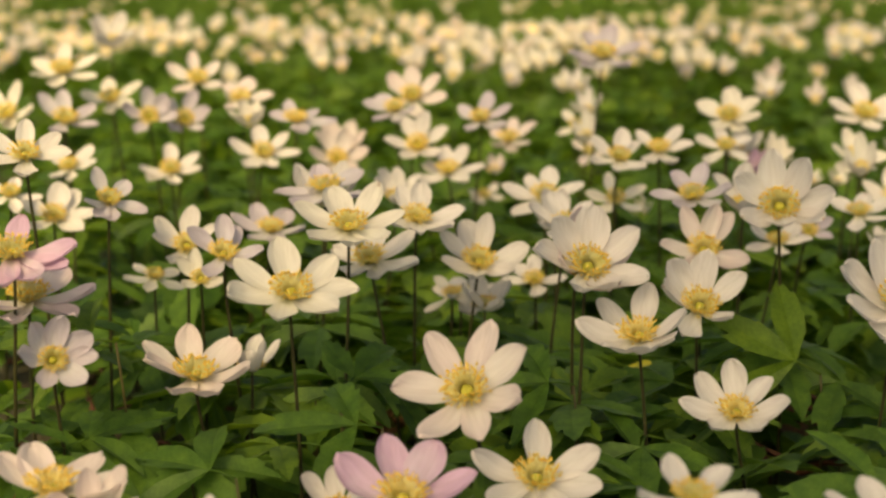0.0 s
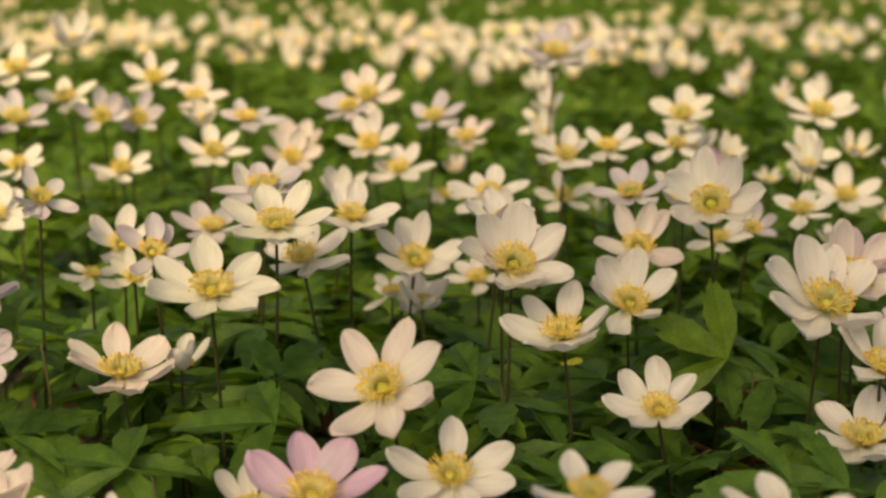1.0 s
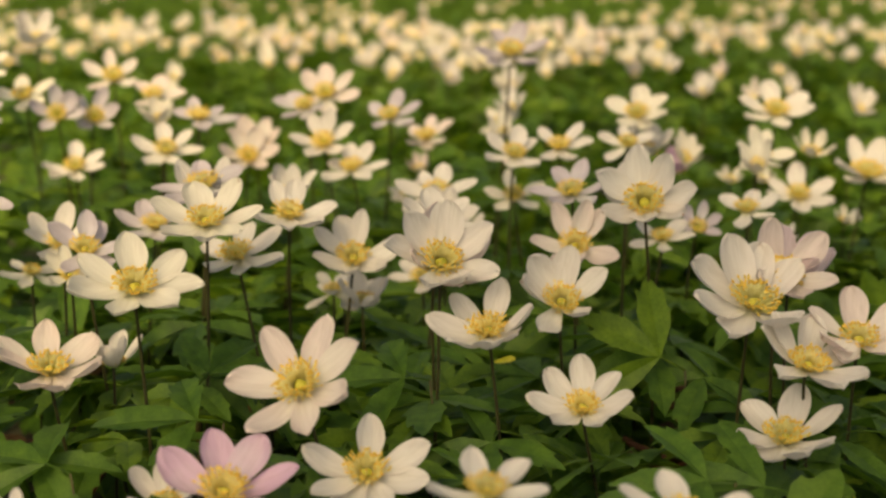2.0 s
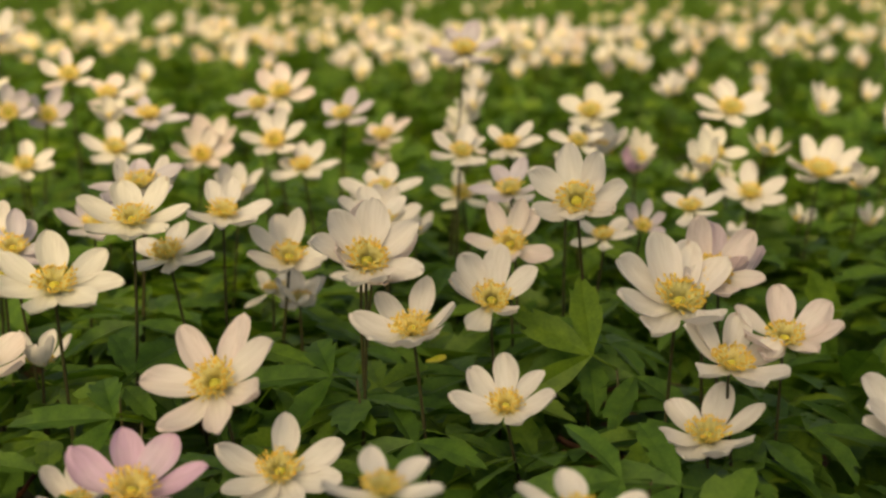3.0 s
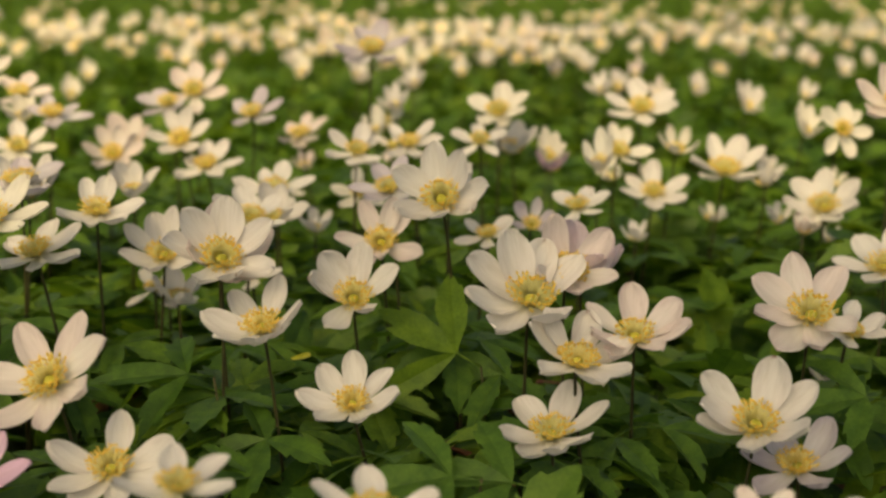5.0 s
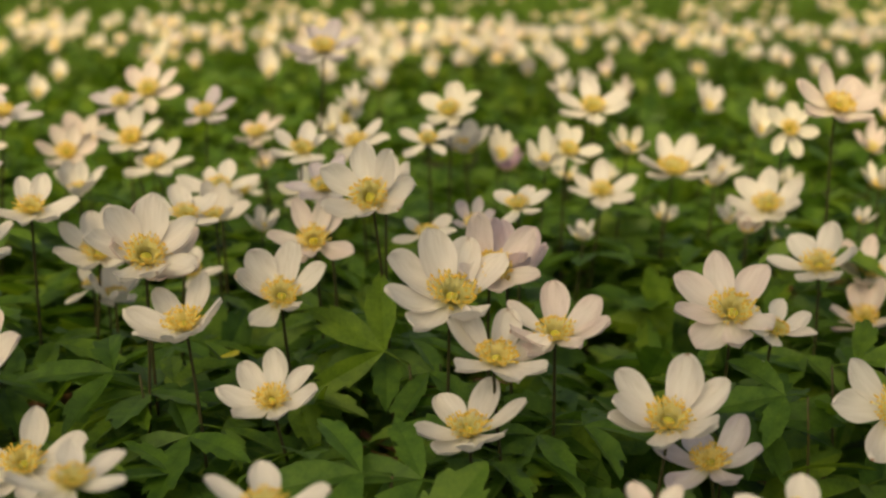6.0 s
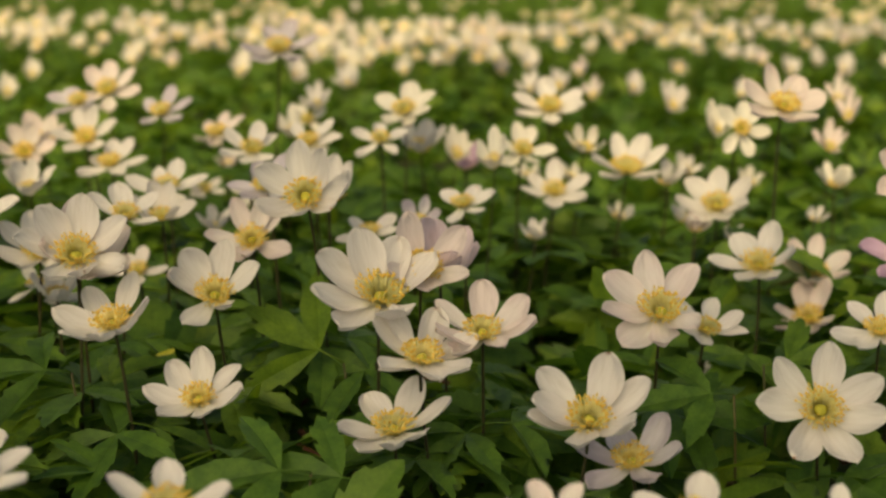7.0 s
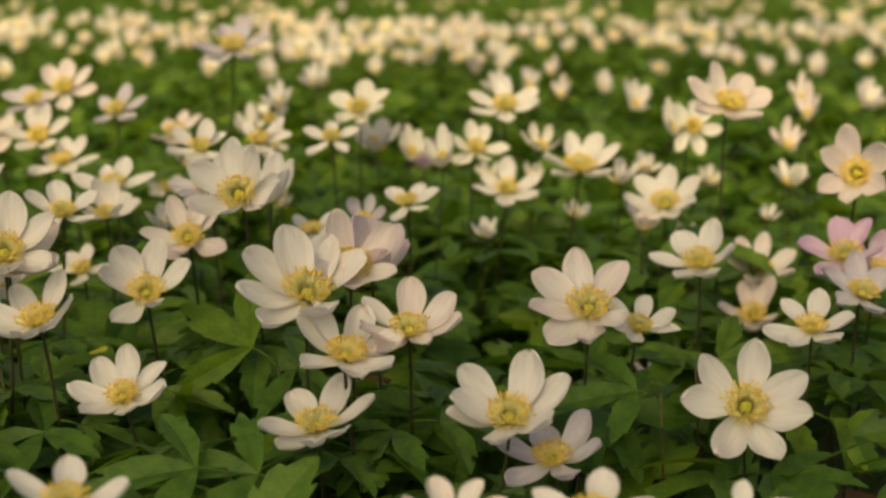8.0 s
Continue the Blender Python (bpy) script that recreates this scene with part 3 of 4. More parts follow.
anemone(-0.209, 0.753, 0.162, 0.0222, 28, 24, 20, "l", ((33, 6, 1.00), (85, 20, 1.00), (127, 25, 1.00), (240, 18, 1.00), (309, 20, 1.00)))
anemone(-0.169, 0.783, 0.161, 0.0178, 60, 12, 32, "l", ((48, 39, 1.00), (99, 32, 1.00), (165, 33, 1.00), (237, 32, 1.00), (346, 31, 1.00)))
anemone(-0.153, 0.803, 0.157, 0.0190, 52, 24, 40, "l", ((62, 35, 1.01), (163, 53, 1.00), (222, 33, 1.00), (285, 40, 1.00), (357, 45, 1.00)))
anemone(-0.155, 0.864, 0.175, 0.0216, 36, 12, 16, "r", ((48, 5, 1.00), (97, 23, 1.00), (148, 16, 1.00), (224, 11, 1.00), (314, 23, 1.00)))
anemone(-0.122, 0.824, 0.167, 0.0201, 24, 6, 12, "r", ((5, 7, 1.01), (75, 14, 1.00), (125, 5, 1.00), (242, 13, 1.00), (291, 8, 1.00)))
anemone(-0.080, 0.742, 0.163, 0.0209, 16, 6, 8, "l", ((56, 1, 1.00), (101, 15, 1.00), (134, 0, 1.00), (282, 5, 1.00), (359, 2, 1.02)))
anemone(-0.019, 0.837, 0.167, 0.0221, 40, -6, 16, "r", ((34, 24, 1.02), (97, 17, 1.00), (135, 13, 1.00), (219, 22, 1.00), (287, 10, 1.00), (351, 10, 1.00)))
anemone(-0.028, 0.803, 0.163, 0.0195, 28, -18, 16, "l", ((141, 6, 1.00), (191, 22, 1.02), (246, 14, 1.00), (295, 12, 1.00), (334, 24, 1.00)))
anemone(-0.051, 0.585, 0.151, 0.0223, 16, -12, 8, "l", ((55, 8, 1.00), (115, 9, 1.00), (198, 6, 1.02), (250, 7, 1.00), (325, 14, 1.00)))
anemone(0.115, 0.722, 0.150, 0.0191, 28, -12, 16, "w", ((5, 13, 1.00), (50, 21, 1.00), (130, 11, 1.00), (245, 15, 1.00), (297, 15, 1.00)))
anemone(0.153, 0.733, 0.150, 0.0171, 28, -6, 8, "w", ((31, 4, 1.00), (102, 0, 1.00), (161, 10, 1.00), (229, -4, 1.00), (306, 5, 1.00)))
anemone(0.090, 0.702, 0.127, 0.0167, 36, 0, 16, "c", ((14, 24, 1.01), (97, 14, 1.00), (172, 19, 1.00), (231, 14, 1.00), (312, 15, 1.00)))
anemone(0.052, 0.562, 0.140, 0.0183, 24, 12, 20, "w", ((38, 14, 1.00), (103, 20, 1.00), (158, 25, 1.01), (228, 16, 1.00), (315, 20, 1.00)))
anemone(0.099, 0.923, 0.122, 0.0125, 44, 0, 12, "r", ((69, 4, 1.00), (151, 16, 1.02), (249, 0, 1.00), (327, 18, 1.00)))
anemone(0.093, 0.950, 0.136, 0.0155, 48, -12, 12, "c", ((35, 18, 1.01), (131, 6, 1.00), (221, 12, 1.00), (322, 11, 1.00)))
anemone(-0.244, 0.763, 0.164, 0.0211, 36, -12, 24, "c", ((79, 29, 1.00), (135, 16, 1.00), (270, 34, 1.00), (305, 16, 1.00), (353, 25, 1.00)))
anemone(-0.194, 0.702, 0.144, 0.0167, 28, -12, 16, "w", ((2, 17, 1.00), (56, 18, 1.00), (146, 10, 1.00), (266, 19, 1.00), (296, 11, 1.00)))
anemone(-0.201, 0.827, 0.166, 0.0209, 28, -12, 12, "c", ((45, 12, 1.00), (111, 11, 1.00), (168, 8, 1.00), (296, 10, 1.00), (333, 9, 1.00)))
anemone(-0.193, 0.600, 0.147, 0.0143, 28, 12, 8, "w", ((83, -5, 1.00), (150, 13, 1.00), (225, 2, 1.00), (283, 1, 1.00), (342, 5, 1.00)))
anemone(0.050, 0.492, 0.137, 0.0247, 48, 24, 44, "r", ((9, 44, 1.00), (89, 44, 1.00), (185, 50, 1.00), (263, 45, 1.00), (318, 38, 1.00)))
anemone(0.008, 0.600, 0.099, 0.0177, 16, -12, 8, "w", ((28, 14, 1.01), (108, 5, 1.00), (145, -2, 1.00), (301, 6, 1.00), (334, 3, 1.00)))
anemone(0.004, 0.590, 0.103, 0.0135, 20, -24, 12, "c", ((33, 11, 1.01), (147, 22, 1.00), (219, -16, 1.03), (292, 38, 1.00), (355, -3, 1.00)))
anemone(-0.073, 0.500, 0.096, 0.0157, 2, 20, 42, "w", 6)
anemone(-0.032, 0.392, 0.084, 0.0151, 23, -5, 34, "w", 6)
anemone(-0.099, 0.362, 0.093, 0.0173, 18, 20, 36, "r", 6)
anemone(-0.064, 0.346, 0.098, 0.0101, 25, 0, 32, "w", 6)
anemone(-0.064, 0.844, 0.132, 0.0238, 30, 0, 40, "r", 6)
anemone(0.053, 0.632, 0.126, 0.0177, 26, 0, 38, "w", 6)
anemone(-0.053, 0.602, 0.142, 0.0218, 16, -10, 42, "w", 7)
anemone(-0.114, 0.802, 0.154, 0.0168, 28, 0, 38, "c", 6)
anemone(-0.234, 0.974, 0.189, 0.0257, 28, 0, 38, "w", 6)
anemone(0.185, 0.507, 0.127, 0.0226, 20, 8, 40, "p", (340, 40, 95, 140, 200, 270))
anemone(0.018, 0.572, 0.102, 0.0172, 18, 0, 36, "w", 6)
anemone(-0.024, 0.682, 0.130, 0.0178, 25, 0, 38, "w", 6)
anemone(0.271, 0.803, 0.135, 0.0170, 30, 0, 38, "c", 5)
anemone(0.174, 0.803, 0.135, 0.0219, 29, 0, 38, "w", 6)
anemone(0.202, 0.862, 0.115, 0.0187, 22, 0, 46, "k", 5)
anemone(0.066, 0.701, 0.107, 0.0134, 16, 30, 46, "w", 5)
anemone(0.315, 0.761, 0.121, 0.0145, 15, -30, 46, "w", 5)
anemone(0.313, 0.601, 0.053, 0.0138, 9, 0, 42, "w", 5)
anemone(0.135, 0.602, 0.139, 0.0217, 17, 10, 40, "w", 6)
anemone(0.402, 0.572, 0.113, 0.0178, 21, 0, 42, "k", 6)
anemone(0.388, 0.453, 0.103, 0.0222, 23, 0, 32, "w", 7)
anemone(0.237, 0.721, 0.098, 0.0119, 12, 0, 46, "w", 5)
anemone(0.316, 0.680, 0.110, 0.0114, 9, 20, 46, "r", 5)
anemone(0.422, 0.801, 0.113, 0.0172, 10, 0, 46, "c", 5)
anemone(0.245, 0.902, 0.103, 0.0123, 32, 0, 46, "c", 5)
anemone(0.278, 0.952, 0.095, 0.0120, 28, 0, 46, "c", 5)
anemone(0.293, 0.801, 0.094, 0.0116, 23, 20, 46, "c", 5)
anemone(0.329, 0.782, 0.096, 0.0128, 24, -20, 46, "w", 5)
anemone(0.352, 0.751, 0.090, 0.0107, 23, 0, 46, "w", 5)
anemone(0.350, 0.902, 0.106, 0.0142, 31, 10, 46, "w", 5)
anemone(0.394, 0.902, 0.098, 0.0133, 28, -10, 46, "c", 5)
anemone(0.397, 0.751, 0.102, 0.0098, 22, 0, 46, "w", 5)
anemone(0.036, 0.952, 0.103, 0.0137, 28, 0, 46, "r", 5)
anemone(0.117, 0.801, 0.100, 0.0132, 21, 0, 46, "c", 5)


# ---- anemones farther back ----
FAR_KINDS = [anemone(-0.52 + 0.17 * i, 1.75 + 0.09 * (i % 3), 0.138, 0.020 + 0.001 * (i % 3), 28 + 6 * (i % 3), 12 * (i % 3) - 12, 37, tint, n, True)
             for i, (tint, n) in enumerate((("w", 6), ("c", 7), ("w", 7), ("r", 6), ("c", 6), ("w", 8), ("c", 6)))]


def far_anemone(x, y):
    s = RNG.uniform(0.56, 0.76)
    return copy_thing(RNG.choice(FAR_KINDS), pose(x, y, -0.008, 0, 0, RNG.uniform(-28, 28)) @ Matrix.Diagonal((s, s, RNG.uniform(0.93, 1.05), 1)))


far_anemone(-0.148, 1.502)
far_anemone(-0.120, 1.365)
far_anemone(-0.159, 1.691)
far_anemone(-0.182, 2.291)
far_anemone(0.082, 1.365)
far_anemone(0.061, 1.216)
far_anemone(0.093, 0.954)
far_anemone(0.084, 0.866)
far_anemone(0.236, 1.408)
far_anemone(0.279, 1.519)
far_anemone(0.264, 1.337)
far_anemone(0.370, 1.712)
far_anemone(0.333, 1.351)
far_anemone(0.323, 1.173)
far_anemone(0.359, 1.200)
far_anemone(0.300, 1.286)
far_anemone(0.127, 2.933)
far_anemone(0.036, 1.932)
far_anemone(0.005, 1.828)
far_anemone(0.138, 1.905)
far_anemone(0.088, 1.691)
far_anemone(-0.055, 2.081)
far_anemone(-0.071, 1.828)
far_anemone(-0.113, 2.049)
far_anemone(-0.129, 1.804)
far_anemone(-0.293, 2.351)
far_anemone(-0.225, 1.932)
far_anemone(-0.284, 1.804)
far_anemone(-0.373, 2.253)
far_anemone(-0.325, 1.780)
far_anemone(-0.419, 2.253)
far_anemone(-0.358, 1.804)
far_anemone(0.238, 2.413)
far_anemone(0.312, 2.081)
far_anemone(0.363, 2.081)
far_anemone(0.432, 2.081)
far_anemone(0.650, 2.457)
far_anemone(0.594, 2.081)
far_anemone(0.473, 1.932)
far_anemone(-0.541, 1.745)
far_anemone(-0.618, 2.081)
far_anemone(-0.042, 1.591)
far_anemone(0.047, 1.502)
far_anemone(0.025, 2.351)
far_anemone(-0.207, 1.316)
far_anemone(-0.179, 1.143)
far_anemone(-0.110, 1.549)
far_anemone(0.128, 1.993)
far_anemone(0.151, 1.314)
far_anemone(0.223, 2.104)
far_anemone(0.231, 1.697)
far_anemone(0.256, 1.092)
far_anemone(0.352, 1.007)
far_anemone(0.441, 1.192)
far_anemone(0.350, 0.842)
far_anemone(0.545, 1.545)
far_anemone(0.552, 1.459)
far_anemone(0.749, 2.020)
far_anemone(0.385, 2.022)
far_anemone(0.412, 1.878)
far_anemone(0.628, 2.386)
far_anemone(-0.421, 1.883)
far_anemone(-0.350, 2.393)
far_anemone(0.013, 2.916)
far_anemone(0.507, 1.440)
far_anemone(0.606, 1.525)
far_anemone(0.479, 0.994)
far_anemone(0.432, 0.859)
far_anemone(0.463, 0.905)
far_anemone(0.643, 1.851)
far_anemone(0.525, 0.994)
far_anemone(0.689, 1.527)
far_anemone(0.575, 1.296)
far_anemone(0.858, 1.995)
far_anemone(0.791, 1.994)
far_anemone(0.225, 1.983)
far_anemone(0.182, 2.145)
far_anemone(0.102, 1.229)
far_anemone(0.102, 1.122)
far_anemone(0.010, 1.229)
far_anemone(-0.025, 1.718)
far_anemone(-0.027, 1.978)
far_anemone(0.191, 0.803)
far_anemone(0.206, 0.692)
far_anemone(0.491, 1.671)
far_anemone(0.530, 1.619)
for i in range(190):
    yy = 1.4 + 0.85 * RNG.random() ** 0.8
    xx = RNG.uniform(-0.36, 0.36) * yy + RNG.uniform(-0.05, 0.30)
    if noise.noise(Vector((xx * 3.1, yy * 1.6, 5.0))) > 0.10:
        far_anemone(xx, yy)


def distant_anemones():
    """Flowers too far off to count: six petals and a yellow boss each."""
    vs, fs, slots = [], [], []

    def place(m):
        # petal slots at random: warm-lit white, blush, and the shade-greyed colour
        hue = RNG.choice((0, 0, 0, 2, 2, 3))
        for k in range(6):
            a = k * math.pi / 3 + RNG.uniform(-0.1, 0.1)
            b = len(vs)
            for rad, off, h in ((0.002, 0, 0), (0.012, -0.36, 0.003), (0.018, 0, 0.007), (0.012, 0.36, 0.003)):
                vs.append(m @ Vector((rad * math.cos(a + off), rad * math.sin(a + off), h)))
            fs.append((b, b + 1, b + 2, b + 3))
            slots.append(hue)
        b = len(vs)
        vs.extend(m @ Vector((0.006 * math.cos(g * 1.0472), 0.006 * math.sin(g * 1.0472), 0.005)) for g in range(6))
        vs.append(m @ Vector((0, 0, 0.008)))
        for g in range(6):
            fs.append((b + g, b + (g + 1) % 6, b + 6))
            slots.append(1)

    for i in range(1450):
        y = 1.9 + 4.6 * RNG.random() ** 1.3
        x = RNG.uniform(-0.42, 0.42) * y + 0.1
        if noise.noise(Vector((x * 2.6, y * 2.0, 8.0))) < 0.02 + 0.06 * (y - 1.9):
            continue
        m = pose(x, y, RNG.uniform(0.095, 0.150), 44 + RNG.uniform(-12, 12), 0, RNG.uniform(-30, 30))
        place(m @ Matrix.Diagonal((*[RNG.uniform(0.52, 0.95)] * 3, 1)))
    # those beside and behind the way
    for i in range(420):
        x, y = RNG.uniform(-3.2, 3.2), RNG.uniform(-2.0, 5.0)
        if (y > 0.2 and abs(x - 0.1) < 0.42 * y + 0.3) or math.hypot(x - 0.1, y) < 0.6 or noise.noise(Vector((x * 1.3, y * 1.3, 2.0))) < 0:
            continue
        place(pose(x, y, RNG.uniform(0.10, 0.15), 36 + RNG.uniform(-12, 12), 0, RNG.uniform(-30, 30)))
    ob = new("distant_anemones", mesh_of("distant_anemones", vs, fs, [PETAL["c"], ANTHER, PETAL["r"], PETAL["l"]], slots))
    tagged(ob, "drift of distant white wood anemones above green leaves", "flowers", kind="stuff")


distant_anemones()


# ---- leaf carpet ----
BARE_SPOTS = ((-0.133, 0.560), (0.161, 0.518), (0.166, 0.583), (0.301, 0.515))   # where dark soil and dry stems show


def leaf_carpet(name, label, y0, y1, per_m2, spread, z_low, z_high, lobed, wide=0.0):
    """Three-part leaves scattered over a stretch of the ground, joined as one mesh."""
    if lobed:
        kinds = [leaflet(0.038, 0.038 * w, fo, dr, s) for s, (w, fo, dr) in enumerate(((0.50, 0.2, 0.1), (0.60, 0.4, 0.2), (0.46, 0.35, 0.3), (0.56, 0.2, 0.15)))]
    else:
        kinds = [([(0, 0, 0), (0.011, 0.017, 0.002), (0.007, 0.023, 0.001), (0, 0.032, -0.004), (-0.007, 0.023, 0.001), (-0.011, 0.017, 0.002)], [(0, 1, 2, 3), (0, 3, 4, 5)])]
    kinds = [(np.array(v, float), f) for v, f in kinds]
    chunks, fs, base = [], [], 0
    area = 2 * wide * (y1 - y0) if wide else (y1 - y0) * (spread * (y0 + y1) + 0.35)
    for i in range(int(per_m2 * area)):
        y = math.sqrt(RNG.uniform(y0 * y0, y1 * y1))
        x = RNG.uniform(-spread, spread) * y + RNG.uniform(-0.05, 0.27)
        if wide:
            x, y = RNG.uniform(-wide, wide), RNG.uniform(y0, y1)
            if (y > 0.3 and abs(x - 0.11) < spread * y + 0.12) or math.hypot(x - 0.1, y) < 0.3:
                continue
        z = z_low + (z_high - z_low) * RNG.random() ** 0.8 + 0.014 * noise.noise(Vector((x * 9, y * 9, 1)))
        if noise.noise(Vector((x * 11, y * 11, 20))) < -0.42 or any(math.hypot(x - gx, y - gy) < 0.034 for gx, gy in BARE_SPOTS):
            continue
        m0 = pose(x, y, z, RNG.gauss(0, 23), RNG.gauss(0, 23), RNG.uniform(0, 360))
        size = RNG.uniform(0.5, 1.05)
        for turn in (0, 62, -62):
            v, f = RNG.choice(kinds)
            m = np.array(m0 @ pose(0, 0.004, 0, RNG.uniform(-14, 14), RNG.uniform(-14, 14), turn + RNG.uniform(-9, 9)))
            chunks.append((v * size) @ m[:3, :3].T + m[:3, 3])
            fs.extend(tuple(base + k for k in face) for face in f)
            base += len(v)
    ob = new(name, mesh_of(name, np.concatenate(chunks), fs, [CARPET]))
    return tagged(ob, label, "leaves", kind="stuff")


leaf_carpet("anemone_leaves", "dense green lobed anemone leaves covering the woodland soil", 0.30, 1.15, 3400, 0.42, 0.012, 0.080, True)
leaf_carpet("anemone_leaves", "green leaf carpet between the anemones farther off", 1.15, 3.2, 2300, 0.40, 0.03, 0.092, False)
leaf_carpet("anemone_leaves", "distant green leaf carpet on the woodland floor", 3.2, 9.0, 800, 0.42, 0.02, 0.08, False)
leaf_carpet("anemone_leaves", "green leaf carpet round about on the woodland floor", -2.0, 6.0, 650, 0.41, 0.02, 0.08, False, 3.2)


# ---- leaf litter, twigs ----
def twig(x, y, z, length, turn, rise):
    d = Vector((math.cos(radians(turn)), math.sin(radians(turn)), math.sin(radians(rise))))
    pts = [d * length * (i / 8 - 0.5) + Vector((0, 0, 0.003 * math.sin(i * 1.3 + turn))) + Vector((0.003 * math.cos(i * 2 + turn), 0, 0)) for i in range(9)]
    v, f = tube(pts, [0.0016 - 0.0001 * i for i in range(9)], 6)
    ob = new("twig", mesh_of("twig", v, f, [TWIG]))
    ob.location = (x, y, z)
    tagged(ob, "thin red-brown twig lying among the leaves", "twig", "twigs on the ground")


def leaf_plant(x, y, z, turn, pitch, roll, size, spin=0):
    """A leaf of a plant without a flower, on its own thin stalk."""
    root = new("anemone_leaf")
    root.location = (x, y, -0.005)
    tagged(root, "broad three-part green anemone leaf on a thin stalk", "leaf", "leaves without flowers")
    pts = [Vector((0.012 * math.sin(1.2 * i / 6) * math.cos(turn) * (1 - i / 6), 0.008 * (1 - i / 6), (z + 0.005) * i / 6)) for i in range(7)]
    v, f = tube(pts, [0.0007 - 0.00005 * i for i in range(7)], 6)
    part("stalk", mesh_of("stalk", v, f, [STALK]), root)
    part("leaf", LEAVES[RNG.randrange(8)], root, pose(0, 0, z + 0.005, pitch, roll, turn) @ pose(0, 0, 0, 0, 0, spin) @ Matrix.Diagonal((size, size, size, 1)))


leaf_plant(0.147, 0.509, 0.092, 0, 62, 0, 0.98, 62)
leaf_plant(0.144, 0.400, 0.089, 98, 4, -25, 0.89)
leaf_plant(-0.020, 0.430, 0.098, 92, 6, -30, 0.80)
leaf_plant(-0.049, 0.500, 0.087, -55, 8, 22, 0.85)
leaf_plant(-0.066, 0.410, 0.088, 62, 4, -22, 0.89)
leaf_plant(-0.117, 0.470, 0.116, 82, 0, -35, 0.85)
leaf_plant(-0.085, 0.430, 0.090, -150, -25, 5, 0.76)
leaf_plant(0.048, 0.480, 0.097, 88, 2, -30, 0.85)
leaf_plant(0.163, 0.400, 0.085, 75, 5, -22, 0.89)
leaf_plant(0.265, 0.470, 0.082, -98, 0, 32, 0.85)
leaf_plant(0.310, 0.500, 0.094, -88, 4, 30, 0.80)
leaf_plant(0.159, 0.520, 0.090, 150, -20, 0, 0.80)
leaf_plant(0.290, 0.460, 0.095, 100, 4, -30, 0.85)
leaf_plant(-0.037, 0.470, 0.098, -30, 15, 15, 0.76)


for n in range(26):
    twig(RNG.uniform(-0.22, 0.42), RNG.uniform(0.36, 0.95), RNG.uniform(0.022, 0.05), RNG.uniform(0.05, 0.11), RNG.uniform(0, 360), RNG.uniform(-18, 18))


def dead_leaf(x, y, z, turn, size, material, name, label):
    """A curled, pointed leaf blade with a raised midrib."""
    vs, fs = [], []
    for j in range(9):
        t = j / 8
        half = 0.34 * math.sin(math.pi * t ** 0.8) ** 0.8
        for s in (-1, -0.5, 0, 0.5, 1):
            vs.append((size * half * s, size * (t - 0.5), size * (0.16 * (half * s) ** 2 * 6 + 0.18 * (t - 0.5) ** 2 + 0.02 * math.sin(5 * t + 3 * s))))
    for j in range(8):
        fs += [(5 * j + i, 5 * j + i + 1, 5 * j + i + 6, 5 * j + i + 5) for i in range(4)]
    ob = new(name, mesh_of(name, vs, fs, [material]))
    ob.matrix_world = pose(x, y, z, RNG.uniform(-15, 15), RNG.uniform(-20, 20), turn)
    tagged(ob, label, "leaf", "fallen leaves")


for n in range(60):
    dead_leaf(RNG.uniform(-0.25, 0.45), RNG.uniform(0.36, 1.0), RNG.uniform(0.012, 0.03), RNG.uniform(0, 360), RNG.uniform(0.03, 0.055), LITTER, "dead_leaf", "curled brown dead leaf on the dark soil")
for sx, sy in BARE_SPOTS:
    for k in range(3):
        twig(sx + RNG.uniform(-0.008, 0.008), sy + RNG.uniform(-0.006, 0.010), RNG.uniform(0.035, 0.055), RNG.uniform(0.035, 0.06), RNG.uniform(-30, 30) + 180 * (k % 2), RNG.uniform(-25, 25))
    dead_leaf(sx + RNG.uniform(-0.006, 0.006), sy + 0.004, 0.040, RNG.uniform(0, 360), RNG.uniform(0.020, 0.030), LITTER, "dead_leaf", "curled brown dead leaf on the dark soil")
dead_leaf(0.077, 0.510, 0.095, 60, 0.010, YELLOW, "yellow_leaf", "small bright yellow faded leaf lying on green leaves")


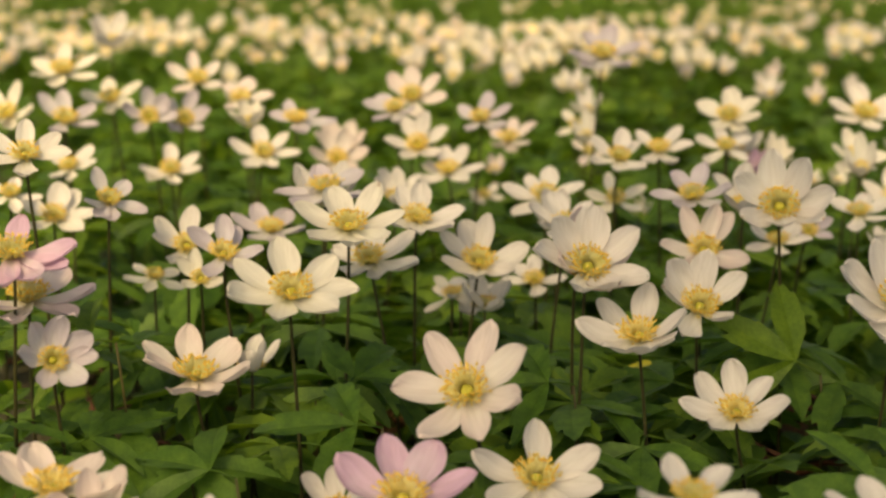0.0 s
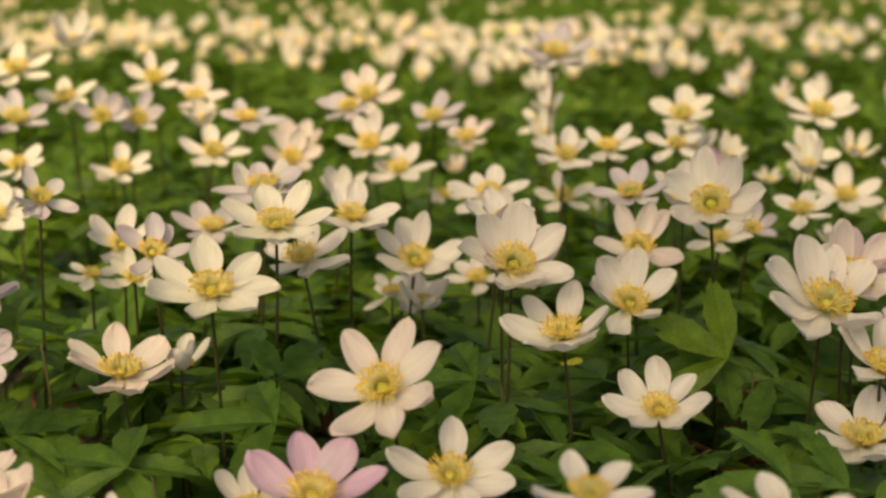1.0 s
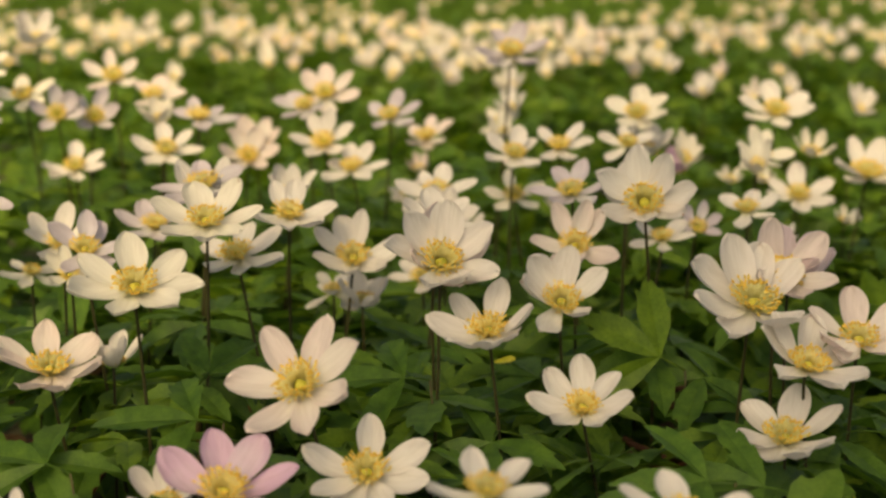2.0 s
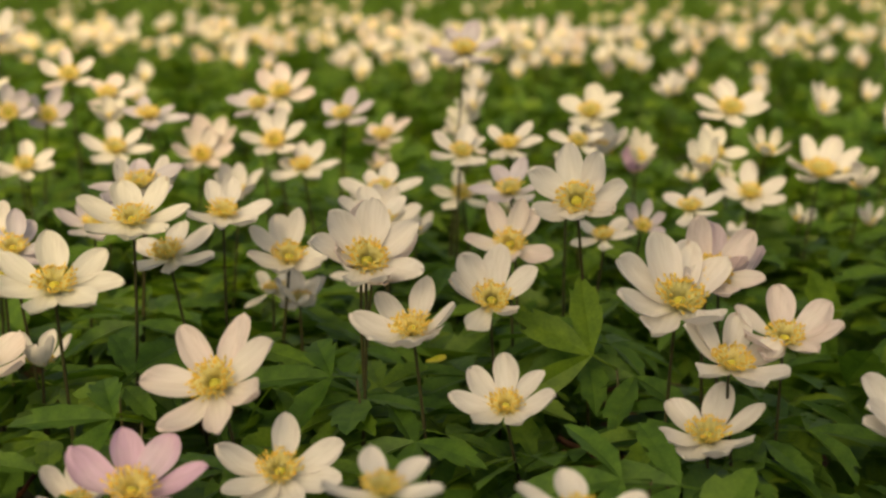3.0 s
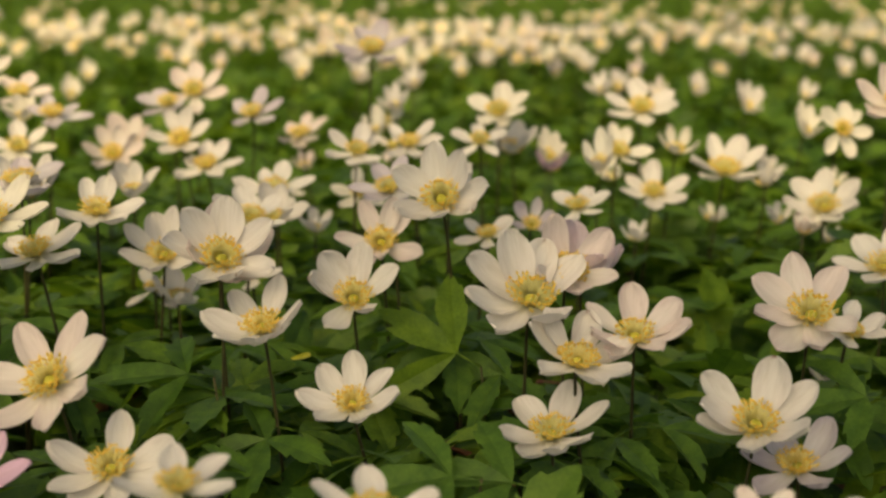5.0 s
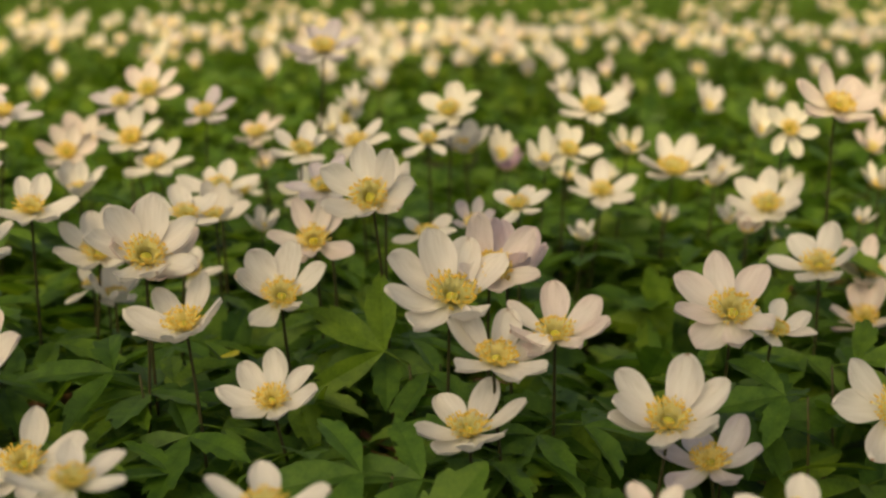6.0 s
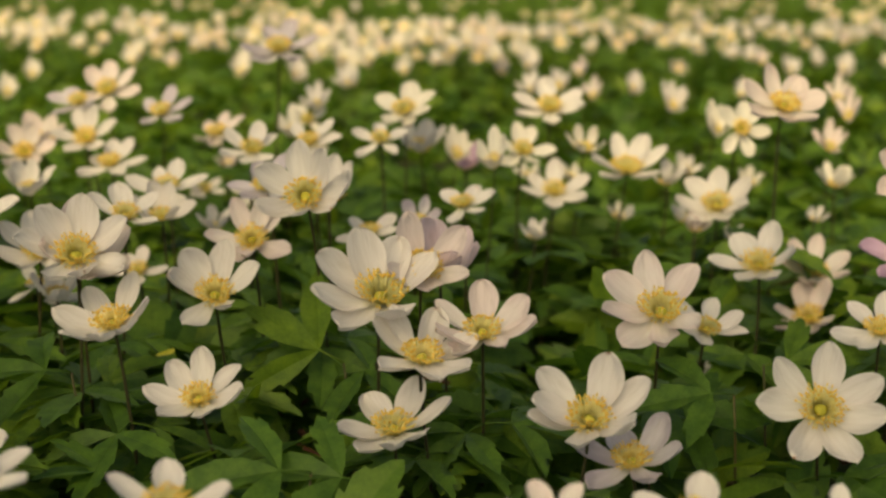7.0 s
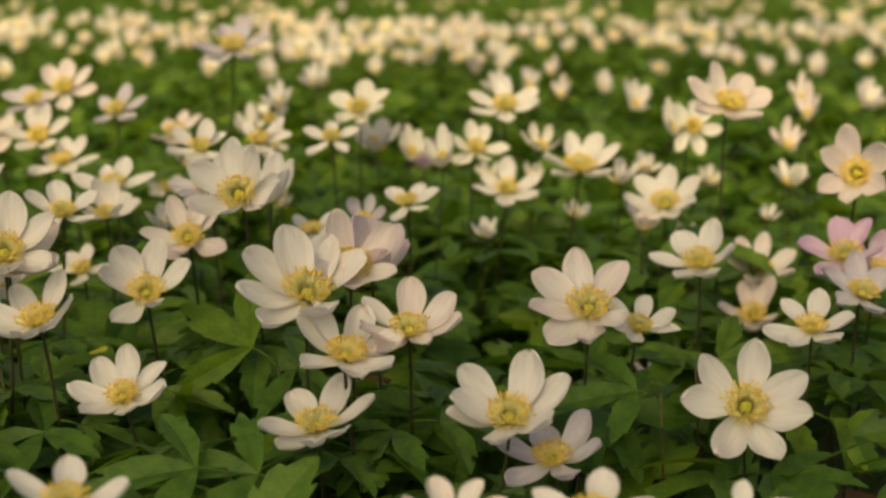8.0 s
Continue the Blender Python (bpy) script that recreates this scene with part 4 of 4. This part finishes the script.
# leaf clumps set sunward of spots to be shaded; others fill the crown
CLUMPS = [(-0.65, -2.28, 2.87, 0.12, 45), (-0.05, -0.57, 1.13, 0.10, 65), (0.01, -0.45, 1.13, 0.10, 35), (-0.55, -1.15, 3.60, 0.28, 70), (-0.45, -0.40, 3.60, 0.35, 90), (-0.25, 0.60, 3.60, 0.40, 100), (-0.88, -2.23, 2.90, 0.13, 27), (-0.79, -2.40, 3.04, 0.15, 39), (-0.60, -2.12, 2.83, 0.15, 36), (-0.99, -2.29, 3.11, 0.12, 21), (-0.71, -1.95, 2.76, 0.14, 30), (-0.59, -2.09, 2.97, 0.14, 21), (-1.13, -2.37, 2.97, 0.07, 6), (-1.55, -2.9, 3.3, 0.35, 160), (-1.9, -3.3, 3.0, 0.35, 150), (-1.2, -3.3, 3.7, 0.38, 170), (-1.6, -3.7, 3.4, 0.36, 150), (-1.3, -2.75, 3.9, 0.3, 120), (-0.23, -0.90, 2.90, 0.30, 90), (-0.03, -0.44, 3.04, 0.35, 110), (-0.61, -0.21, 3.11, 0.30, 70)]


# ---- unseen tree, added to shade the nearer and the far right flowers ----
def shade_tree():
    tree = new("young_tree")
    tree.location = (-1.5, -3.3, 0)
    tagged(tree, "unseen young tree with small green leaves, added for its shade", "tree")
    at = tree.location
    top = Vector((-0.95, -2.6, 3.6)) - at
    pts = [Vector((0, 0, -0.05)).lerp(top, i / 9) + Vector((0.05 * math.sin(i), 0.04 * math.cos(i * 1.4), 0)) for i in range(10)]
    v, f = tube(pts, [0.06 - 0.0052 * i for i in range(10)], 10)
    part("trunk", mesh_of("trunk", v, f, [TWIG]), tree)
    vs, fs = [], []
    for cx, cy, cz, rad, count in CLUMPS:
        c = Vector((cx, cy, cz)) - at
        start = pts[5].lerp(pts[8], RNG.random())
        limb = [start.lerp(c, i / 6) + Vector((0, 0, 0.08 * math.sin(math.pi * i / 6))) for i in range(7)]
        v, f = tube(limb, [0.018 - 0.0022 * i for i in range(7)], 6)
        part("branch", mesh_of("branch", v, f, [TWIG]), tree)
        for i in range(count):
            p = Vector((RNG.gauss(0, 1), RNG.gauss(0, 1), RNG.gauss(0, 1))).normalized() * rad * RNG.random() ** 0.45
            m = pose(*(c + p), RNG.uniform(-50, 50), RNG.uniform(-50, 50), RNG.uniform(0, 360))
            b = len(vs)
            vs += [m @ Vector(q) for q in ((0, 0, 0), (0.017, 0.02, 0.004), (0.013, 0.038, 0.003), (0, 0.056, -0.004), (-0.013, 0.038, 0.003), (-0.017, 0.02, 0.004))]
            fs += [(b, b + 1, b + 2, b + 3), (b, b + 3, b + 4, b + 5)]
    tagged(part("crown", mesh_of("crown", vs, fs, [CARPET]), tree), kind="stuff")


shade_tree()
